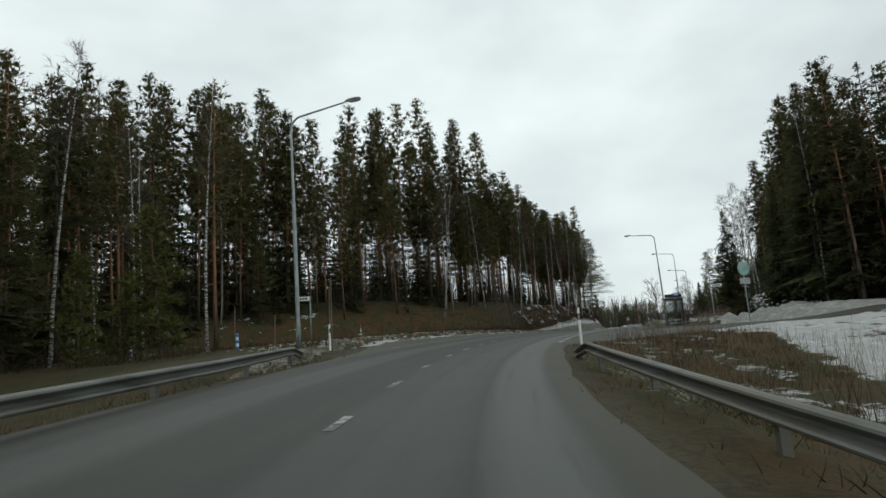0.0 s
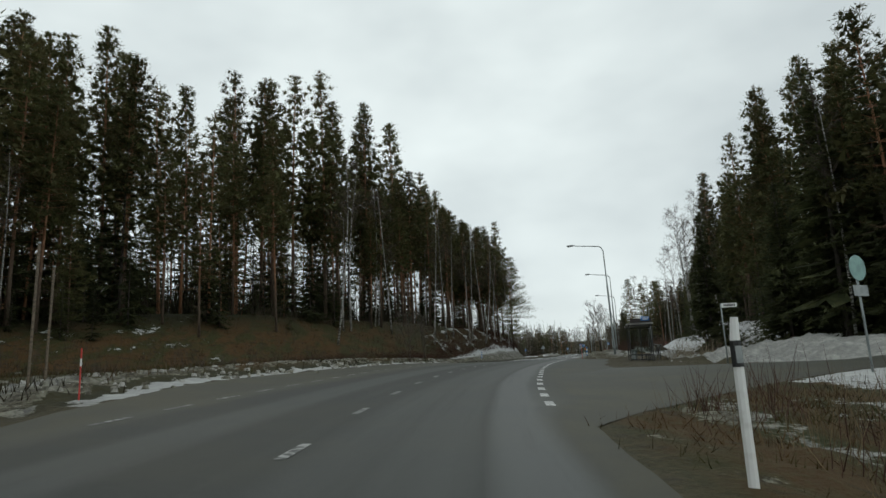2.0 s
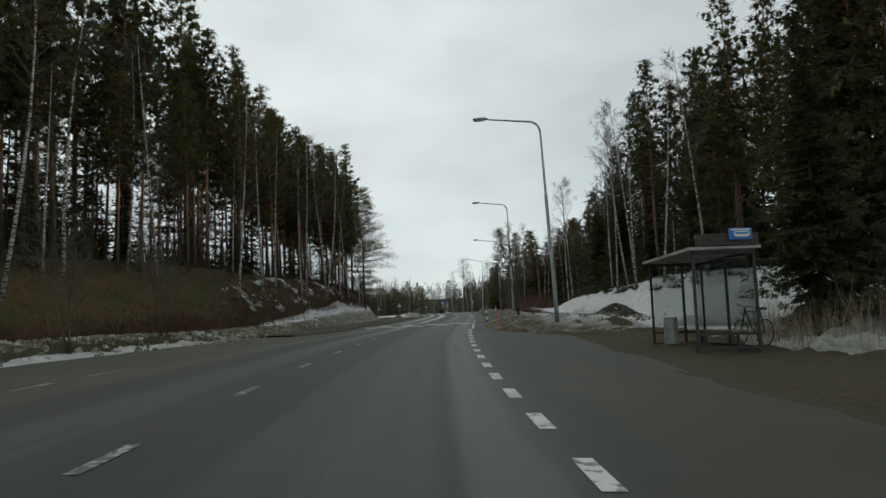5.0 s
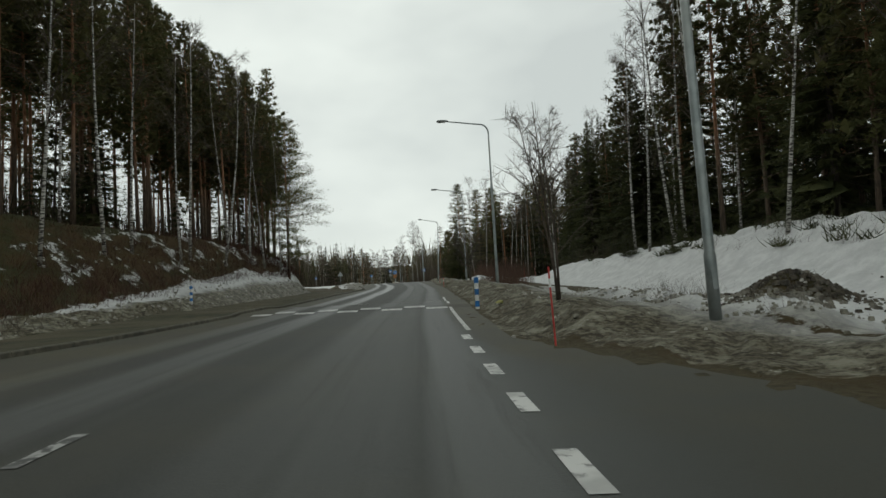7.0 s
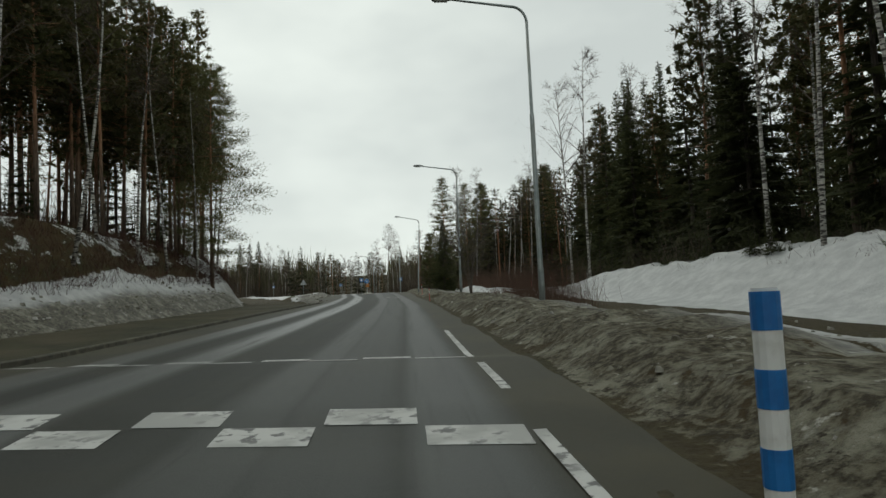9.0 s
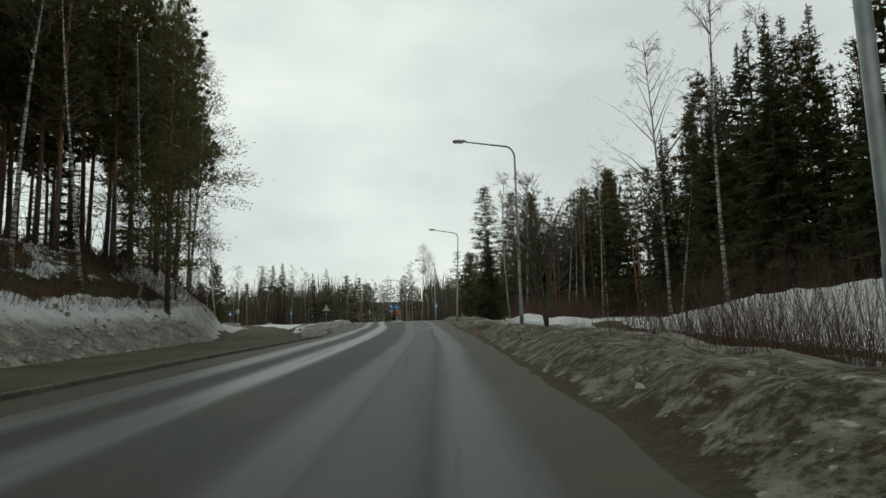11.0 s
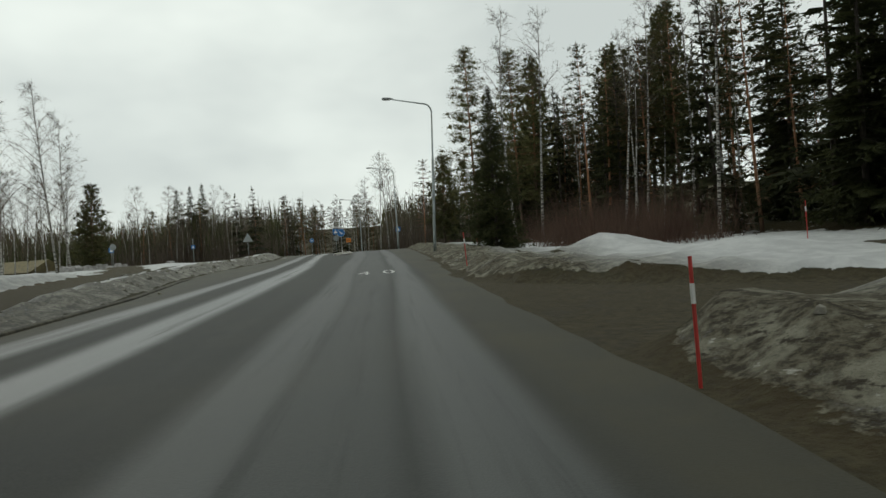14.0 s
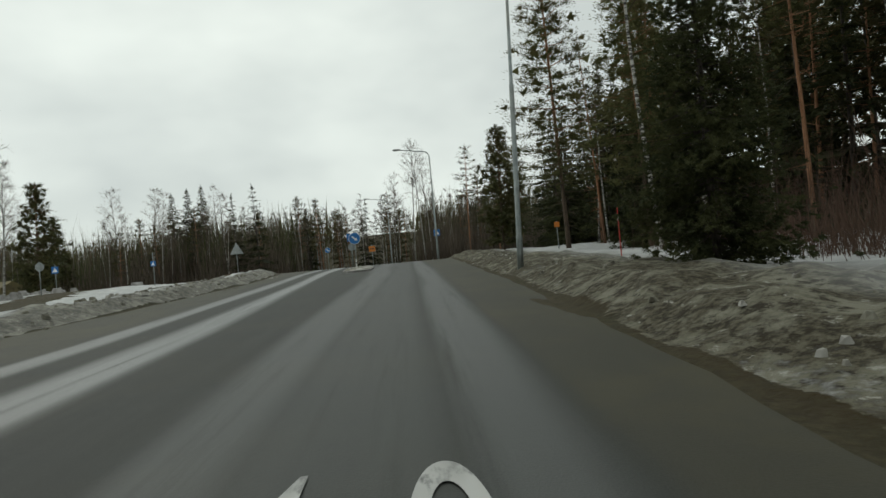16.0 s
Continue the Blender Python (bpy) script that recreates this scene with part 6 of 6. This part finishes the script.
far_places = scatter(1100, 240, 285, -44, 36) + scatter(800, 236, 290, 17, 95) + scatter(500, 258, 310, 60, 170)
scrub("far_thicket", "tall brown leafless birch thicket closing the distance", BROWN_TWIG, far_places, 3.0, 11.0, 15, 1.6, 0.042, 0.13)
scrub("hill_forest", "dark conifer forest on the far hillside", PINE_NEEDLE, scatter(900, 282, 335, -70, 200) + scatter(260, 150, 270, 80, 130), 3.5, 10.5, 8, 1.8, 0.2, 0.08, "forest")
scrub("far_underwood", "dark young conifers between the birches of the far wood", SPRUCE_NEEDLE, scatter(650, 256, 284, -44, 60) + scatter(360, 242, 284, 17, 80) + scatter(160, 268, 290, 60, 130), 3.0, 10.5, 18, 1.0, 0.12, 0.14, "forest")
scrub("far_stems", "slender pale birch stems in the far thicket", PALE_STEM, far_places[::6], 6.0, 10.5, 2, 1.5, 0.045, 0.03)
thicket_places = [(s, float(along(s, (-10, 30), (20, 36), (48, 41), (62, 38), (76, 31), (100, 25), (150, 21))) + rng.uniform(0, 16)) for s in rng.uniform(-10, 146, 800)]
scrub("ridge_thicket", "dark tangled undergrowth between the stems along the ridge top", DARK_TWIG, thicket_places, 1.2, 6.0, 10, 0.9, 0.05, 0.2)
scrub("dark_undergrowth", "dark twiggy undergrowth among the ridge pines", TWIG, scatter(300, 40, 150, 20, 44), 0.6, 2.6, 10, 0.7, 0.012, 0.3)


def lumps(name, label, places, low, high, material_, category="snow rubble"):
    """Broken crusts and stones, each a bent six-sided block."""
    sh = Shape()
    for s, d in places:
        c, r = spot(s, d), rng.uniform(low, high)
        ring_ = [Vector((math.cos(a), math.sin(a), 0)) * r * rng.uniform(0.7, 1.25) for a in np.arange(6) * math.pi / 3 + rng.uniform(0, 1)]
        top_ = [p * rng.uniform(0.45, 0.75) + Vector((rng.normal(0, 0.1) * r, rng.normal(0, 0.1) * r, r * rng.uniform(0.5, 0.9))) for p in ring_]
        base_ = [c + p + Vector((0, 0, -0.3 * r)) for p in ring_]
        up_ = [c + p for p in top_]
        sh.add(base_ + up_, [(i, (i + 1) % 6, (i + 1) % 6 + 6, i + 6) for i in range(6)] + [tuple(range(6, 12))])
    return tagged(new(name, sh.mesh(name, material_)), label, category, kind="stuff")


bank_line = [(s, float(along(s, (30, 9.0), (60, 9.4), (76, 9.8), (88, 12.2), (100, 12.9), (125, 12.6), (148, 13.4))) + rng.normal(0.3, 0.7)) for s in rng.uniform(30, 139, 900)]
lumps("bank_rubble", "broken lumps of dirty snow along the ploughed bank", bank_line, 0.03, 0.13, CLOD)
foot_line = [(s, float(along(s, (26, 10.2), (40, 10.6), (76, 11.0))) + abs(rng.normal(0, 1.5))) for s in rng.uniform(26, 80, 420)]
lumps("slope_rubble", "broken crusts of dirty snow and earth at the foot of the slope", foot_line, 0.04, 0.16, CLOD)
heap_line = [(hs + rng.normal(0, 1.6), hd + rng.normal(0, 1.4)) for hs, hd, up, size in HEAPS for _ in range(8) if hs < 110]
lumps("heap_rubble", "lumps of old snow on the ploughed heaps", heap_line, 0.02, 0.07, CLOD)
kerb_line = [(s, -float(along(s, (80, 2.9), (150, 3.3), (170, 4.4), (200, 5.4))) + rng.normal(-0.2, 0.6)) for s in rng.uniform(80, 200, 420) if not 136 < s < 149]
lumps("kerb_rubble", "broken lumps of dirty snow on the roadside bank", kerb_line, 0.02, 0.07, CLOD)
strip_line = [(s, float(along(s, (151, 8.4), (160, 9.8), (172, 10.4), (200, 10.6))) + rng.normal(0, 0.8)) for s in rng.uniform(151, 200, 200)]
lumps("verge_rubble", "broken lumps of dirty snow on the verge", strip_line, 0.05, 0.15, CLOD)
tip_line = [(82.6 + rng.normal(0, 1.0), -8.9 + rng.normal(0, 0.9)) for _ in range(1100)]
lumps("debris_rubble", "dark clods of earth and frozen snow in a tipped heap", tip_line, 0.015, 0.085, TIP)
row_line = [(s, -6.9 + rng.normal(0, 0.7)) for s in rng.uniform(78, 97, 900)]
lumps("row_rubble", "broken crusts of grey snow and earth in a ploughed row", row_line, 0.012, 0.07, CLOD)
lumps("stone_heap", "snowy boulders heaped beyond the verge", scatter(110, 196, 216, 25, 42), 0.25, 0.7, STONE, "boulders")


# ---- a house beyond the far verge and a hut behind the slope ----
def house(name, label, s, d, wide, deep, wall, pitch, wall_mat, roof_mat, turn):
    t = thing(name, label, "house" if wide > 3 else "hut", "", standing(s, d, turn, 0.3))
    part("wall", box((0, 0, wall / 2), (wide, deep, wall)), wall_mat, t)
    roof = Shape()
    x, y, z = wide / 2 + 0.35, deep / 2 + 0.35, wall - 0.1
    roof.add([(-x, -y, z), (x, -y, z), (x, y, z), (-x, y, z), (-x, 0, z + pitch), (x, 0, z + pitch)], [(0, 1, 5, 4), (2, 3, 4, 5), (3, 0, 4), (1, 2, 5), (3, 2, 1, 0)])
    part("roof", roof, roof_mat, t)
    if wide > 3:
        for k in (-1, 0, 1):
            w = part("window", box((k * wide * 0.3, -deep / 2 - 0.02, wall * 0.55), (wide * 0.14, 0.08, wall * 0.38)), WHITE, t, "white window frame")
            part("pane", box((k * wide * 0.3, -deep / 2 - 0.07, wall * 0.55), (wide * 0.11, 0.03, wall * 0.3)), BLACK, w, "dark glass pane")
    else:
        part("door", box((0, -deep / 2 - 0.02, wall * 0.45), (wide * 0.4, 0.06, wall * 0.85)), WOOD, t, "grey board door")


house("far_house", "low house with an ochre roof beyond a bare field", 243.0, 56.5, 11.0, 7.0, 2.6, 1.9, OCHRE, OCHRE, -20)
house("garden_hut", "small grey gabled hut half hidden behind a snow bank", 152.0, -25.0, 1.9, 1.9, 1.5, 0.7, SIGN_BACK, STONE, 20)
t = sign_post("trail_sign", "small orange trail sign on a post among the pines", 196.0, -10.6, 1.9)
part("plate", box((0, -0.04, 1.75), (0.34, 0.02, 0.34)), ORANGE, t, "orange plate")


def litter_bag(s, d):
    t = thing("plastic_bag", "crumpled yellow-green plastic bag lying in dirty snow", "litter", "", standing(s, d))
    sh = Shape()
    ring_ = [(0.11 * math.cos(a) * (1 + 0.3 * math.sin(3 * a)), 0.075 * math.sin(a), 0.0) for a in np.arange(9) * 2 * math.pi / 9]
    mid = [(x * 0.9 + 0.02, y * 0.85, 0.065 + 0.02 * math.sin(7 * x + 20 * y)) for x, y, z in ring_]
    sh.add(ring_ + mid + [(0.02, 0.0, 0.11)], [(i, (i + 1) % 9, (i + 1) % 9 + 9, i + 9) for i in range(9)] + [(i + 9, (i + 1) % 9 + 9, 18) for i in range(9)])
    part("bag", sh, YELLOW, t)


litter_bag(88.7, -2.6)
